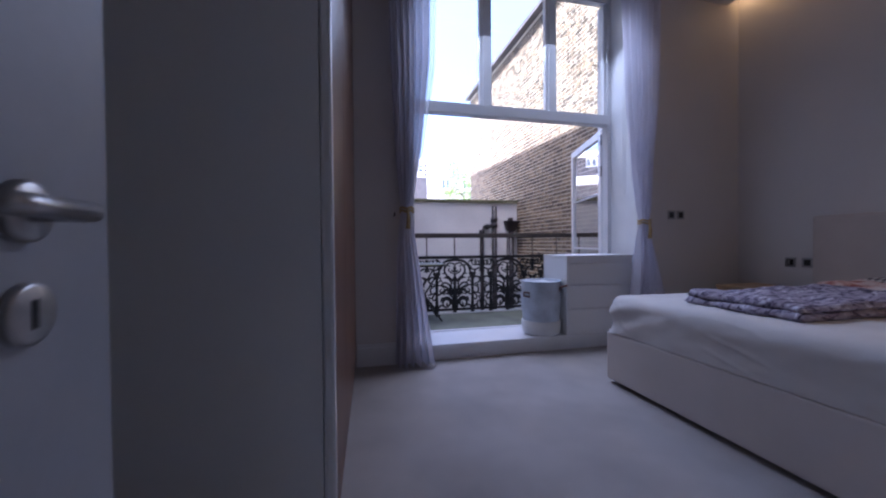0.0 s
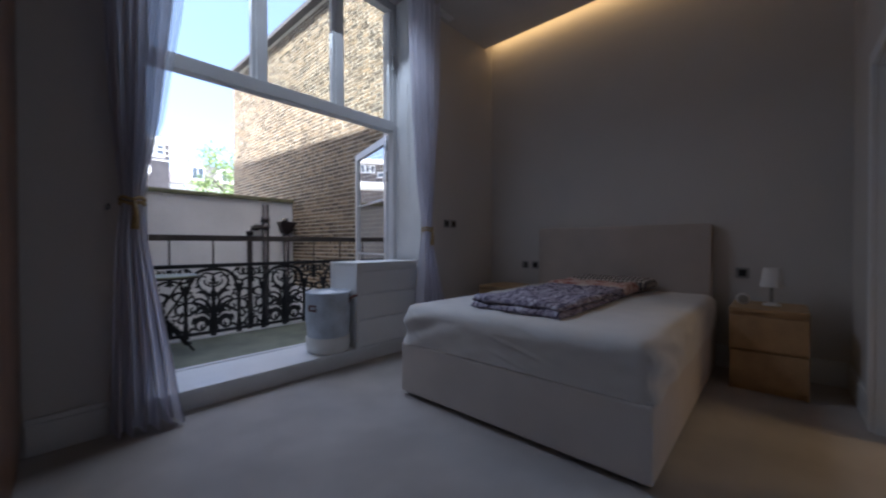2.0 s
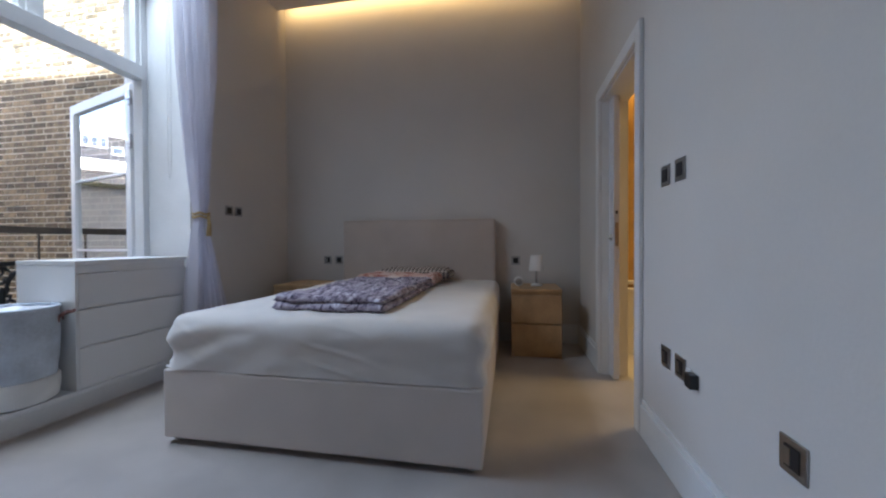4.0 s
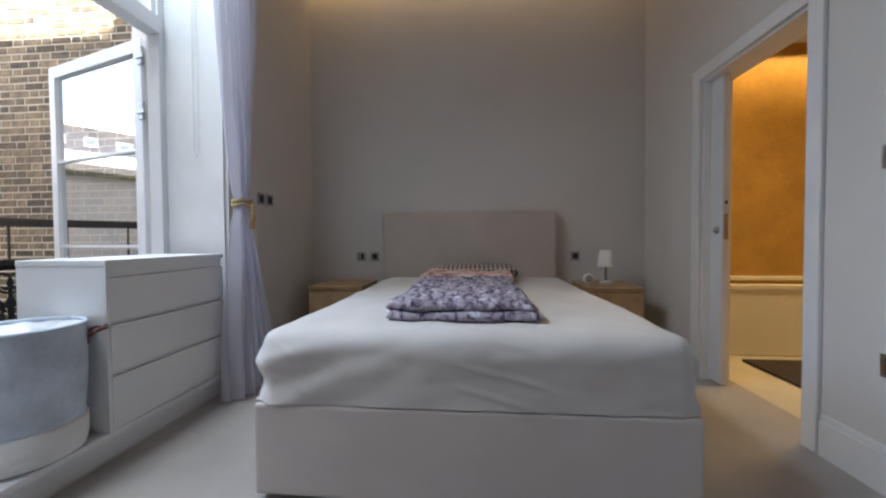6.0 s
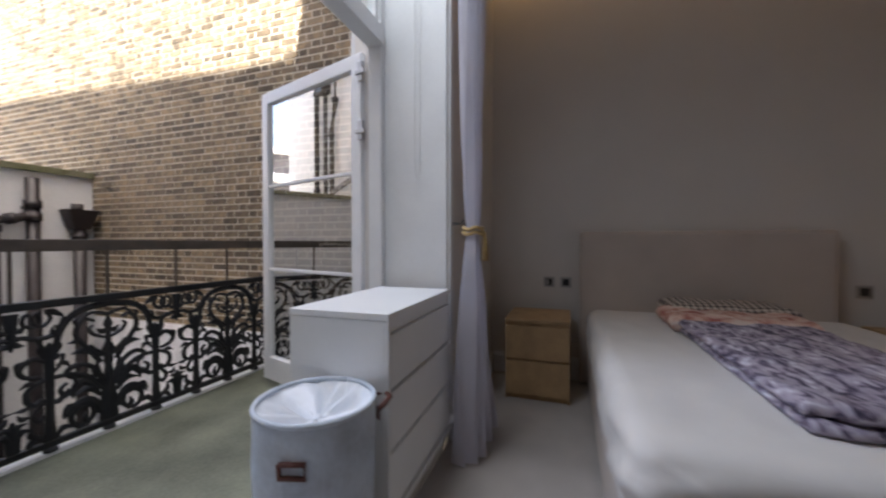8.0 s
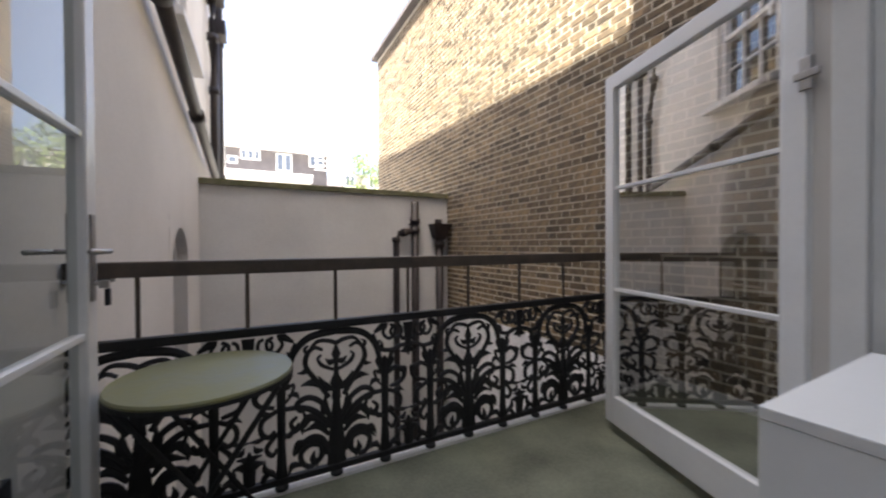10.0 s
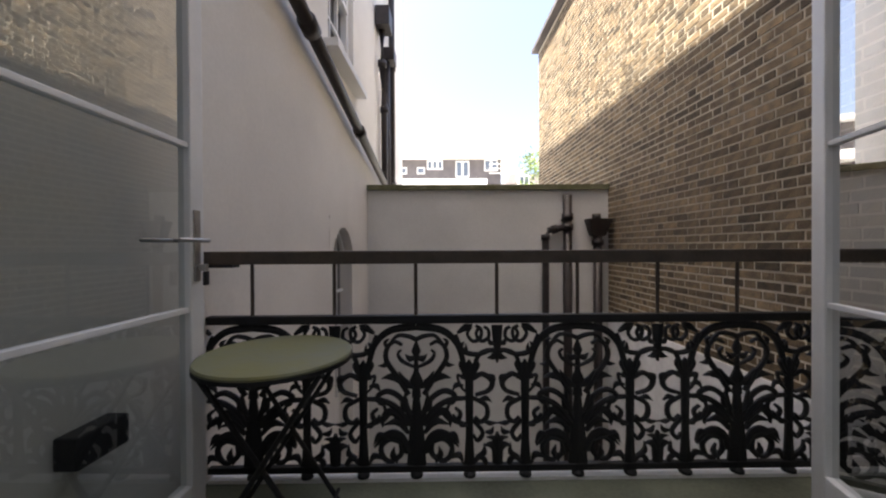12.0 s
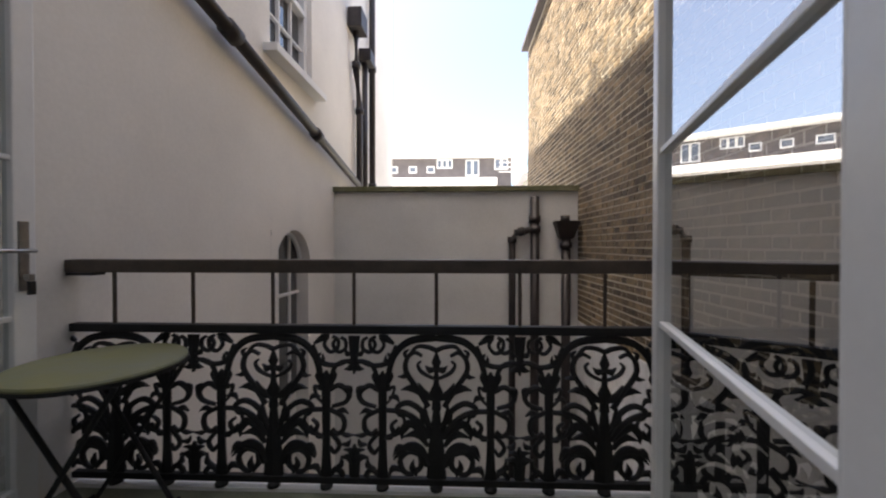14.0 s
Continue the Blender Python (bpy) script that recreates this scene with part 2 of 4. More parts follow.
def tube(bm, pts, r, seg=12, r2=None):
    """A round bar through points, closed at its ends."""
    pts = [Vector(p) for p in pts]
    rings = []
    for i, p in enumerate(pts):
        d = (pts[min(i + 1, len(pts) - 1)] - pts[max(i - 1, 0)]).normalized()
        a = d.orthogonal().normalized() if abs(d.z) > 0.99 else d.cross(Vector((0, 0, 1))).normalized()
        b = d.cross(a)
        k = r if r2 is None else r + (r2 - r) * i / (len(pts) - 1)
        rings.append([bm.verts.new(p + a * k * math.cos(6.28319 * j / seg) + b * k * math.sin(6.28319 * j / seg)) for j in range(seg)])
    for q, w in zip(rings, rings[1:]):
        for j in range(seg):
            bm.faces.new((q[j], q[(j + 1) % seg], w[(j + 1) % seg], w[j]))
    bm.faces.new(rings[0][::-1])
    bm.faces.new(rings[-1])
    return bm


def lathe(bm, profile, x=0, y=0, seg=32, cap=True):
    rings = [[bm.verts.new((x + r * math.cos(6.28319 * j / seg), y + r * math.sin(6.28319 * j / seg), z)) for j in range(seg)] for r, z in profile]
    for q, w in zip(rings, rings[1:]):
        for j in range(seg):
            bm.faces.new((q[j], q[(j + 1) % seg], w[(j + 1) % seg], w[j]))
    if cap:
        bm.faces.new(rings[0][::-1])
        bm.faces.new(rings[-1])
    return bm


def part(name, bm, mat, parent=None, label="", smooth=False):
    me = bpy.data.meshes.new(name)
    bmesh.ops.recalc_face_normals(bm, faces=bm.faces)
    bm.to_mesh(me)
    bm.free()
    me.materials.append(mat)
    if smooth:
        me.polygons.foreach_set("use_smooth", [True] * len(me.polygons))
    ob = new(name, me)
    if parent:
        ob.parent = parent
    if label:
        ob["label"] = label
    return ob


def bx(name, dims, mat, parent=None, bevel=0.0, label=""):
    return part(name, box(bmesh.new(), *dims, bevel=bevel), mat, parent, label)


def pane(name, x0, x1, y, z0, z1, mat, parent):
    bm = bmesh.new()
    bm.faces.new([bm.verts.new(q) for q in ((x0, y, z0), (x1, y, z0), (x1, y, z1), (x0, y, z1))])
    ob = part(name, bm, mat, parent)
    ob.visible_shadow = False
    return ob


def thing(name, label, category, group="", at=(0, 0, 0), turn=0.0):
    e = new(name)
    e.matrix_world = pose(*at, 0, 0, turn)
    e.empty_display_size = 0.1
    return tagged(e, label, category, group)


def structure(name, boxes, mat, label, category):
    bm = bmesh.new()
    for d in boxes:
        box(bm, *d)
    return tagged(part(name, bm, mat), label, category, kind="structure")


# ---- the bedroom's shell ----
EAST, NORTH, SOUTH, CEILZ = 4.38, 3.04, 0.02, 3.37
OUT = 3.62            # outer face of the window wall
W0, W1 = 0.99, 3.17   # window opening
TOP = 10.6            # roofline of both houses
structure("floor", [(-0.3, EAST, -0.16, NORTH, -0.2, 0)], CARPET, "pale grey-beige fitted carpet on the bedroom floor", "floor")
structure("ceiling", [(-0.3, 4.235, -0.16, NORTH, CEILZ, CEILZ + 0.03), (-0.3, EAST + 0.2, -0.16, NORTH + 0.3, 3.62, 3.8), (4.215, 4.235, -0.16, NORTH, CEILZ + 0.03, 3.50)],
          CEIL, "plain white ceiling with a lit slot along one wall", "ceiling")
structure("wall_east", [(EAST, EAST + 0.2, -0.16, OUT, -0.2, 3.62)], PAINT, "plain white painted bedroom wall behind the bed", "wall")
structure("wall_south", [(-0.3, 0.25, -0.16, SOUTH, 0, 3.62), (1.05, 2.776, -0.16, SOUTH, 0, 3.62), (3.565, EAST, -0.16, SOUTH, 0, 3.62),
                         (0.25, 1.05, -0.16, SOUTH, 2.06, 3.62), (2.776, 3.565, -0.16, SOUTH, 1.955, 3.62)], PAINT, "white painted wall with switches and a doorway", "wall")
structure("wall_west", [(-0.5, -0.3, -0.16, NORTH, -0.2, 3.62)], PAINT, "white wall behind the wardrobe", "wall")
structure("wall_north", [(-0.5, W0, NORTH, OUT, -3.5, TOP), (W1, 4.45, NORTH, OUT, -3.5, TOP), (W0, W1, NORTH, OUT, 3.56, TOP), (W0, W1, NORTH + 0.03, OUT, -3.5, 0.0)],
          PAINT, "thick white window wall with a tall opening to the balcony", "wall")
sill = structure("window_sill_step", [(W0, W1, NORTH + 0.02, 3.46, 0.0, 0.115)], TRIM, "white painted step under the balcony doors", "sill")
tagged(part("sill_board", box(bmesh.new(), W0 - 0.02, W1 + 0.02, NORTH - 0.045, 3.465, 0.116, 0.142, 0.006), TRIM, sill), "white rounded sill board")


def skirting(name, x0, x1, y0, y1, along):
    ob = tagged(new(name), "white moulded skirting board at the foot of the wall", "skirting board", kind="structure")
    bx("board", (x0, x1, y0, y1, 0, 0.15), TRIM, ob, 0.003)
    if along == "y":
        bx("moulding", (x0 + 0.006, x1, y0, y1, 0.15, 0.178), TRIM, ob, 0.004)
    elif along == "s":
        bx("moulding", (x0, x1, y0, y1 - 0.006, 0.15, 0.178), TRIM, ob, 0.004)
    else:
        bx("moulding", (x0, x1, y0 + 0.006, y1, 0.15, 0.178), TRIM, ob, 0.004)


skirting("baseboard_east", EAST - 0.018, EAST, SOUTH + 0.02, NORTH - 0.02, "y")
skirting("baseboard_north_east", W1 + 0.02, EAST - 0.02, NORTH - 0.018, NORTH, "n")
skirting("baseboard_north_west", 0.53, W0 - 0.02, NORTH - 0.018, NORTH, "n")
skirting("baseboard_south_a", 1.13, 2.695, SOUTH, SOUTH + 0.018, "s")
skirting("baseboard_south_b", 3.645, EAST - 0.02, SOUTH, SOUTH + 0.018, "s")

# hall behind the camera, closed
structure("hall_floor", [(-0.6, 2.2, -2.2, -0.16, -0.2, 0)], CARPET, "carpet of the hall outside the bedroom", "floor")
structure("hall_wall", [(-0.7, -0.6, -2.2, -0.16, 0, 2.6), (1.9, 2.0, -2.2, -0.16, 0, 2.6), (-0.7, 2.0, -2.3, -2.2, 0, 2.6)], PAINT, "plain white walls of the hall", "wall")
structure("hall_ceiling", [(-0.7, 2.0, -2.3, -0.16, 2.6, 2.7)], CEIL, "plain white hall ceiling", "ceiling")


def door_frame(name, x0, x1, z1):
    ob = tagged(new(name), "white moulded door surround", "door frame", kind="structure")
    for n, d in (("architrave", (x0 - 0.075, x0, SOUTH, SOUTH + 0.022, 0, z1 + 0.075)), ("architrave", (x1, x1 + 0.075, SOUTH, SOUTH + 0.022, 0, z1 + 0.075)),
                 ("head", (x0, x1, SOUTH, SOUTH + 0.022, z1, z1 + 0.075))):
        bx(n, d, TRIM, ob, 0.006)
    for n, d in (("jamb", (x0, x0 + 0.015, -0.155, SOUTH - 0.002, 0, z1)), ("jamb", (x1 - 0.015, x1, -0.155, SOUTH - 0.002, 0, z1)),
                 ("jamb_head", (x0 + 0.015, x1 - 0.015, -0.155, SOUTH - 0.002, z1 - 0.015, z1))):
        bx(n, d, TRIM, ob)
    return ob


door_frame("door_frame_entry", 0.25, 1.05, 2.06)
door_frame("door_frame_bathroom", 2.776, 3.565, 1.955)

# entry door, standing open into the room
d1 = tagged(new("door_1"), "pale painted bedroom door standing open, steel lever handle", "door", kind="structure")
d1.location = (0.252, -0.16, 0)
bx("leaf", (-0.04, 0.0, 0.0, 0.70, 0.008, 2.04), ENTRYDOOR, d1, 0.003)


def lever(parent, y, z):
    h = part("handle", lathe(bmesh.new(), [(0.002, 0), (0.026, 0), (0.026, 0.006), (0.022, 0.009), (0.002, 0.009)]), STEEL, parent, "brushed steel lever handle on a round rose", True)
    h.matrix_local = pose(0, y, z, 0, 90, 0)
    bm = bmesh.new()
    tube(bm, [(0, 0, 0.009), (0, 0, 0.035), (0, 0.006, 0.043), (0, 0.02, 0.047), (0, -0.06, 0.047), (0, -0.11, 0.046)][:3], 0.009)
    tube(bm, [(0, 0.010, 0.044), (0, -0.06, 0.047), (0, -0.085, 0.047)], 0.0085)
    part("lever", bm, STEEL, h, "", True)
    k = part("escutcheon", lathe(bmesh.new(), [(0.002, 0), (0.026, 0), (0.026, 0.006), (0.022, 0.008), (0.002, 0.008)]), STEEL, parent, "round steel keyhole plate", True)
    k.matrix_local = pose(0, y, z - 0.085, 0, 90, 0)
    bx("keyhole", (-0.012, 0.012, -0.003, 0.003, 0.0075, 0.0092), BLACKP, k)


lever(d1, 0.59, 1.0)

# pocket door of the bathroom, half slid out
d2 = tagged(new("door_2"), "white sliding bathroom door, pushed mostly open", "door", kind="structure")
bx("leaf", (3.435, 4.13, -0.07, -0.03, 0.01, 1.94), DOORP, d2, 0.003)
bx("edge_pull", (3.431, 3.4355, -0.061, -0.039, 0.92, 1.08), STEEL, d2)
bx("edge_latch", (3.431, 3.4355, -0.057, -0.043, 1.14, 1.16), BLACKP, d2)
kp = part("turn_knob", lathe(bmesh.new(), [(0.002, 0), (0.024, 0), (0.024, 0.006), (0.012, 0.008), (0.012, 0.018), (0.002, 0.019)]), STEEL, d2, "round steel turn knob", True)
kp.matrix_local = pose(3.485, -0.03, 0.98, -90, 0, 0)

# bathroom
BX0, BX1, BY0 = 2.2, 4.85, -2.4
structure("bathroom_floor", [(BX0, BX1, BY0, -0.16, -0.2, -0.004)], STONEFLOOR, "cream stone bathroom floor", "floor")
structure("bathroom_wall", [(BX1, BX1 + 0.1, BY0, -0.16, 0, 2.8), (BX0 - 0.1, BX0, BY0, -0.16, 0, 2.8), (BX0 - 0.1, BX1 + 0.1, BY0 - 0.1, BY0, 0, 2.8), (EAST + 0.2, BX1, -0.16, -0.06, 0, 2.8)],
          WARMLITWALL, "bathroom wall in warm light, the golden glow also put in its colour", "wall")
structure("bathroom_ceiling", [(BX0, BX1, BY0, -0.16, 2.78, 2.9)], CEIL, "bathroom ceiling in warm light", "ceiling")
bath = thing("bathtub", "white bathtub with plain front panel along the wall", "bathtub")
bx("panel", (4.10, 4.13, BY0 + 0.004, -0.17, 0.0, 0.52), BATHWHITE, bath, 0.002)
bm = bmesh.new()
for d in ((4.085, 4.16, BY0 + 0.004, -0.17, 0.521, 0.56), (4.78, BX1 - 0.003, BY0 + 0.004, -0.17, 0.521, 0.56), (4.16, 4.78, BY0 + 0.004, BY0 + 0.10, 0.521, 0.56), (4.16, 4.78, -0.27, -0.17, 0.521, 0.56)):
    box(bm, *d, bevel=0.008)
part("rim", bm, BATHWHITE, bath)
bx("basin", (4.16, 4.78, BY0 + 0.1, -0.27, 0.10, 0.16), BATHWHITE, bath)
scr = thing("shower_screen", "clear glass shower screen standing on the bath rim", "shower screen")
gs = pane("glass", -2.3, -1.15, 0.0, 0.562, 2.6, SCREEN, scr)
gs.matrix_local = pose(4.122, 0, 0, 0, 0, 90)
bx("edge_strip", (4.115, 4.129, -1.149, -1.135, 0.562, 2.6), STEEL, scr)
bm_ = thing("bath_mat", "dark brown bath mat lying on the bathroom floor", "bath mat")
bx("rug", (3.35, 3.95, -1.15, -0.50, -0.003, 0.018), MAT, bm_, 0.008)


# ---- window frame and balcony doors ----
win = tagged(new("window_1"), "white window frame with three upper panes over double doors", "window", kind="structure")
FY0, FY1 = 3.42, 3.50
for n, d in (("frame_post", (W0, W0 + 0.055, FY0, FY1, 0.145, 3.55)), ("frame_post", (W1 - 0.055, W1, FY0, FY1, 0.145, 3.55)), ("frame_head", (W0 + 0.055, W1 - 0.055, FY0, FY1, 3.47, 3.55)),
             ("transom", (W0 + 0.055, W1 - 0.055, FY0 - 0.02, FY1, 2.2, 2.3)), ("mullion", (1.742, 1.802, FY0, FY1, 2.3, 3.47)), ("mullion", (2.442, 2.502, FY0, FY1, 2.3, 3.47)),
             ("threshold", (W0 + 0.056, W1 - 0.056, FY0 + 0.01, 3.475, 0.143, 0.15)), ("casing", (W1, W1 + 0.035, OUT - 0.002, OUT + 0.03, 0.05, 3.55)), ("casing", (W0 - 0.035, W0, OUT - 0.002, OUT + 0.03, 0.05, 3.55)),
             ("lining", (W1 - 0.012, W1 - 0.001, NORTH + 0.006, FY0, 0.145, 3.55)), ("lining", (W0 + 0.001, W0 + 0.012, NORTH + 0.006, FY0, 0.145, 3.55)),
             ("casing_inside", (W1, W1 + 0.05, NORTH - 0.014, NORTH - 0.001, 0.18, 3.36)), ("casing_inside", (W0 - 0.05, W0, NORTH - 0.014, NORTH - 0.001, 0.18, 3.36))):
    bx(n, d, TRIM, win, 0.004)
for x0, x1 in ((W0 + 0.055, 1.742), (1.802, 2.442), (2.502, W1 - 0.055)):
    pane("pane", x0, x1, 3.458, 2.3, 3.47, GLASS, win)
    for d in ((x0, x0 + 0.03), (x1 - 0.03, x1)):
        bx("sash_stile", (d[0], d[1], 3.435, 3.485, 2.302, 3.468), TRIM, win)
bx("stay_hinge", (W1 - 0.07, W1 - 0.05, FY0 - 0.02, FY0, 2.85, 2.99), STEEL, win)


def glazed_leaf(name, hinge, free, flip):
    """A glazed balcony door leaf from its hinge to its free edge, two bars across."""
    hx, hy = hinge
    fx, fy = free
    w = math.hypot(fx - hx, fy - hy)
    ob = tagged(new(name), "white glazed balcony door leaf opened outwards", "door", kind="structure")
    ob.matrix_world = pose(hx, hy, 0.075, 0, 0, math.degrees(math.atan2(fy - hy, fx - hx)))
    z1, st = 2.13, 0.076
    for n, d in (("stile", (0, st, -0.024, 0.024, 0, z1)), ("stile", (w - st, w, -0.024, 0.024, 0, z1)), ("top_rail", (st, w - st, -0.024, 0.024, z1 - 0.085, z1)), ("bottom_rail", (st, w - st, -0.024, 0.024, 0, 0.17))):
        bx(n, d, TRIM, ob, 0.006)
    for z in (0.825, 1.44):
        bx("glazing_bar", (st - 0.002, w - st + 0.002, -0.016, 0.016, z - 0.010, z + 0.010), TRIM, ob, 0.003)
    for z0, z2 in ((0.17, 0.815), (0.835, 1.43), (1.45, z1 - 0.085)):
        pane("pane", st, w - st, 0.0, z0, z2, DOORGLASS, ob)
    for z in (1.62, 1.96, 0.3):
        bx("hinge", (-0.02, 0.02, flip * 0.024 - 0.010, flip * 0.024 + 0.010, z, z + 0.11), STEEL, ob, 0.003)
        bx("hinge_arm", (-0.045, 0.03, flip * 0.036 - 0.006, flip * 0.036 + 0.006, z + 0.035, z + 0.06), STEEL, ob, 0.002)
    return ob, w


leaf_r, wr = glazed_leaf("door_3", (3.165, 3.56), (3.475, 4.60), 1)
leaf_l, wl = glazed_leaf("door_4", (0.995, 3.56), (1.012, 4.61), -1)
for s in (-1, 1):
    pl = bx("handle_plate", (wl - 0.062, wl - 0.028, s * 0.026 - 0.004, s * 0.026 + 0.004, 0.93, 1.20), STEEL, leaf_l, 0.002, "long steel handle plate")
    bm = bmesh.new()
    tube(bm, [(wl - 0.045, s * 0.028, 1.085), (wl - 0.045, s * 0.062, 1.085)], 0.008)
    tube(bm, [(wl - 0.035, s * 0.066, 1.085), (wl - 0.19, s * 0.066, 1.085)], 0.008)
    part("lever", bm, STEEL, pl, "", True)
bm = bmesh.new()
tube(bm, [(wl - 0.045, -0.03, 0.985), (wl - 0.045, -0.062, 0.985)], 0.007)
part("lock_cylinder", bm, STEEL, leaf_l)
key = thing("key", "key with black fob hanging in the balcony door lock", "key", at=(1.056, 4.56, 0.99))
bx("bow", (-0.002, 0.022, -0.010, 0.010, 0.055, 0.08), STEEL, key, 0.002)
bx("fob", (0.012, 0.024, -0.012, 0.012, 0.0, 0.053), BLACKP, key, 0.003)

# ---- outside: ground, houses, yard ----
structure("ground", [(-400, 400, -400, 900, -3.8, -3.5)], GROUND, "pale concrete yard and ground far below", "ground")
structure("balcony_floor", [(0.86, 4.46, OUT, 5.01, -0.22, 0.02), (W0 + 0.001, W1 - 0.001, 3.466, OUT, 0.001, 0.02)], GREENFLOOR, "green-grey painted balcony floor with hairline cracks", "balcony")
gutter = structure("balcony_upstand", [(0.87, 4.44, 4.885, 4.94, 0.02, 0.037)], RENDER2, "white mortar strip under the railing", "kerb")

west_wall = structure("house_wall_west", [(-5, 0.86, OUT, 6.90, -3.5, 1.0), (-5, 0.86, 7.62, 12.95, -3.5, 1.0), (-5, 0.86, OUT, 6.75, 1.0, TOP), (-5, 0.86, 7.75, 12.95, 1.0, TOP),
                                          (-5, 0.86, 6.75, 7.75, 1.45, 3.10), (-5, 0.86, 6.75, 7.75, 4.9, TOP), (-5, 0.70, 6.75, 7.75, -3.5, 4.9)],
                      RENDER, "tall cream rendered side wall of the neighbouring house", "wall")
structure("roof_own_house", [(-5, 4.45, -8, OUT, TOP, TOP + 0.2)], ROOF, "flat lead roof of the house", "roof")
structure("yard_wall", [(0.86, 4.46, 8.53, 8.80, -3.5, 1.955)], RENDER2, "grey-white rendered yard wall", "wall")
structure("yard_wall_coping", [(0.80, 4.455, 8.48, 8.85, 1.956, 2.03)], COPING, "mossy stone coping on the yard wall", "coping")


def arch_window():
    ob = tagged(new("window_2"), "white arched sash window low in the rendered wall", "window", kind="structure")
    bm = bmesh.new()
    n, r, cy, cz = 16, 0.42, 7.26, 0.93
    inner = [(cy + r * math.cos(math.pi * i / n), cz + r * math.sin(math.pi * i / n)) for i in range(n + 1)]
    outer = [(cy + 0.5, 1.0), (cy + 0.5, 1.45)] + [(cy - 0.5 + 1.0 * (1 - i / 2), 1.45) for i in range(1, 2)] + [(cy - 0.5, 1.45), (cy - 0.5, 1.0)]
    front = []
    for i in range(n):
        a, b = inner[i], inner[i + 1]
        oa = (cy + (a[0] - cy) * 1.22, 1.452 if 0 < i < n else 0.93)
        ob2 = (cy + (b[0] - cy) * 1.22, 1.452 if i + 1 < n else 0.93)
        vs = [bm.verts.new((0.862, *p)) for p in (a, b, ob2, oa)]
        bm.faces.new(vs)
        ws = [bm.verts.new(p) for p in ((0.862, *a), (0.862, *b), (0.705, *b), (0.705, *a))]
        bm.faces.new(ws)
    part("arch_reveal", bm, RENDER, ob)
    bm = bmesh.new()
    pts = [(0.74, 6.86, -0.6), (0.74, 6.86, cz)] + [(0.74, cy + 0.40 * math.cos(math.pi * (1 - i / 12)), cz + 0.40 * math.sin(math.pi * (1 - i / 12))) for i in range(1, 12)] + [(0.74, 7.66, cz), (0.74, 7.66, -0.6)]
    tube(bm, pts, 0.03, 6)
    part("frame", bm, FARWHITE, ob)
    bx("glass", (0.705, 0.712, 6.85, 7.67, -0.6, 1.34), FARGLASS, ob)
    for y in (7.12, 7.40):
        bx("glazing_bar", (0.713, 0.74, y - 0.012, y + 0.012, -0.6, 1.30), FARWHITE, ob)
    for z in (0.2, 0.62, 1.0):
        bx("glazing_bar", (0.713, 0.745, 6.88, 7.64, z - 0.015, z + 0.015), FARWHITE, ob)
    return ob


w2 = arch_window()
sw = tagged(new("window_3"), "white sash window with a projecting stone sill", "window", kind="structure")
bx("sill", (0.70, 1.0, 6.62, 7.88, 3.02, 3.10), FARWHITE, sw, 0.006)
for d in ((0.72, 0.80, 6.75, 6.83, 3.1, 4.9), (0.72, 0.80, 7.67, 7.75, 3.1, 4.9), (0.72, 0.80, 6.83, 7.67, 3.1, 3.17), (0.72, 0.82, 6.83, 7.67, 3.96, 4.02)):
    bx("frame", d, FARWHITE, sw, 0.004)
for y in (7.11, 7.39):
    bx("glazing_bar", (0.73, 0.77, y - 0.012, y + 0.012, 3.17, 4.9), FARWHITE, sw)
bx("glazing_bar", (0.73, 0.77, 6.83, 7.67, 3.55, 3.575), FARWHITE, sw)
bx("glass", (0.705, 0.725, 6.83, 7.67, 3.17, 4.9), FARGLASS, sw)
bx("sash_horn", (0.78, 0.83, 6.86, 6.90, 3.86, 3.96), FARWHITE, sw)


def pipe_run(name, label, runs, collars, r=0.055):
    ob = thing(name, label, "drainpipe")
    for pts in runs:
        part("pipe", tube(bmesh.new(), pts, r), PIPE, ob, "", True)
    for p, q in collars:
        part("collar", tube(bmesh.new(), [p, q], r * 1.32), PIPE, ob, "", True)
    return ob


def on_slope(y):
    return (0.955, y, 2.875 - 0.178 * (y - 5.75))


sl = pipe_run("sloping_drainpipe", "dark iron drainpipe sloping across the rendered wall", [[on_slope(3.7), on_slope(9.45)]],
              [(on_slope(5.93), on_slope(6.07)), (on_slope(7.60), on_slope(7.73)), (on_slope(4.3), on_slope(4.42))])
bx("ledge", (0.862, 0.90, 3.7, 3.72, 3.0, 3.05), RENDER, sl)
tp = pipe_run("tall_drainpipe", "dark iron drainpipe running up the rendered wall", [[(0.95, 10.45, 1.0), (0.95, 10.45, TOP)]], [((0.95, 10.45, z), (0.95, 10.45, z + 0.1)) for z in (2.3, 4.6, 6.6)], 0.06)
hp = pipe_run("hopper_drainpipe", "dark iron drainpipe with a box hopper head", [[(0.95, 9.55, 1.0), (0.95, 9.55, 3.6), (0.95, 9.35, 4.1), (0.95, 9.35, 4.75)]], [((0.95, 9.55, 3.45), (0.95, 9.55, 3.55)), ((0.95, 9.35, 4.15), (0.95, 9.35, 4.25))])
bx("hopper_head", (0.87, 1.10, 9.15, 9.52, 4.75, 5.06), PIPE, hp, 0.01)
hp2 = pipe_run("short_drainpipe", "dark iron drainpipe with a small hopper head", [[(0.95, 9.9, 1.0), (0.95, 9.9, 4.5)]], [], 0.05)
bx("hopper_head", (0.87, 1.09, 9.78, 10.1, 4.5, 4.72), PIPE, hp2, 0.01)

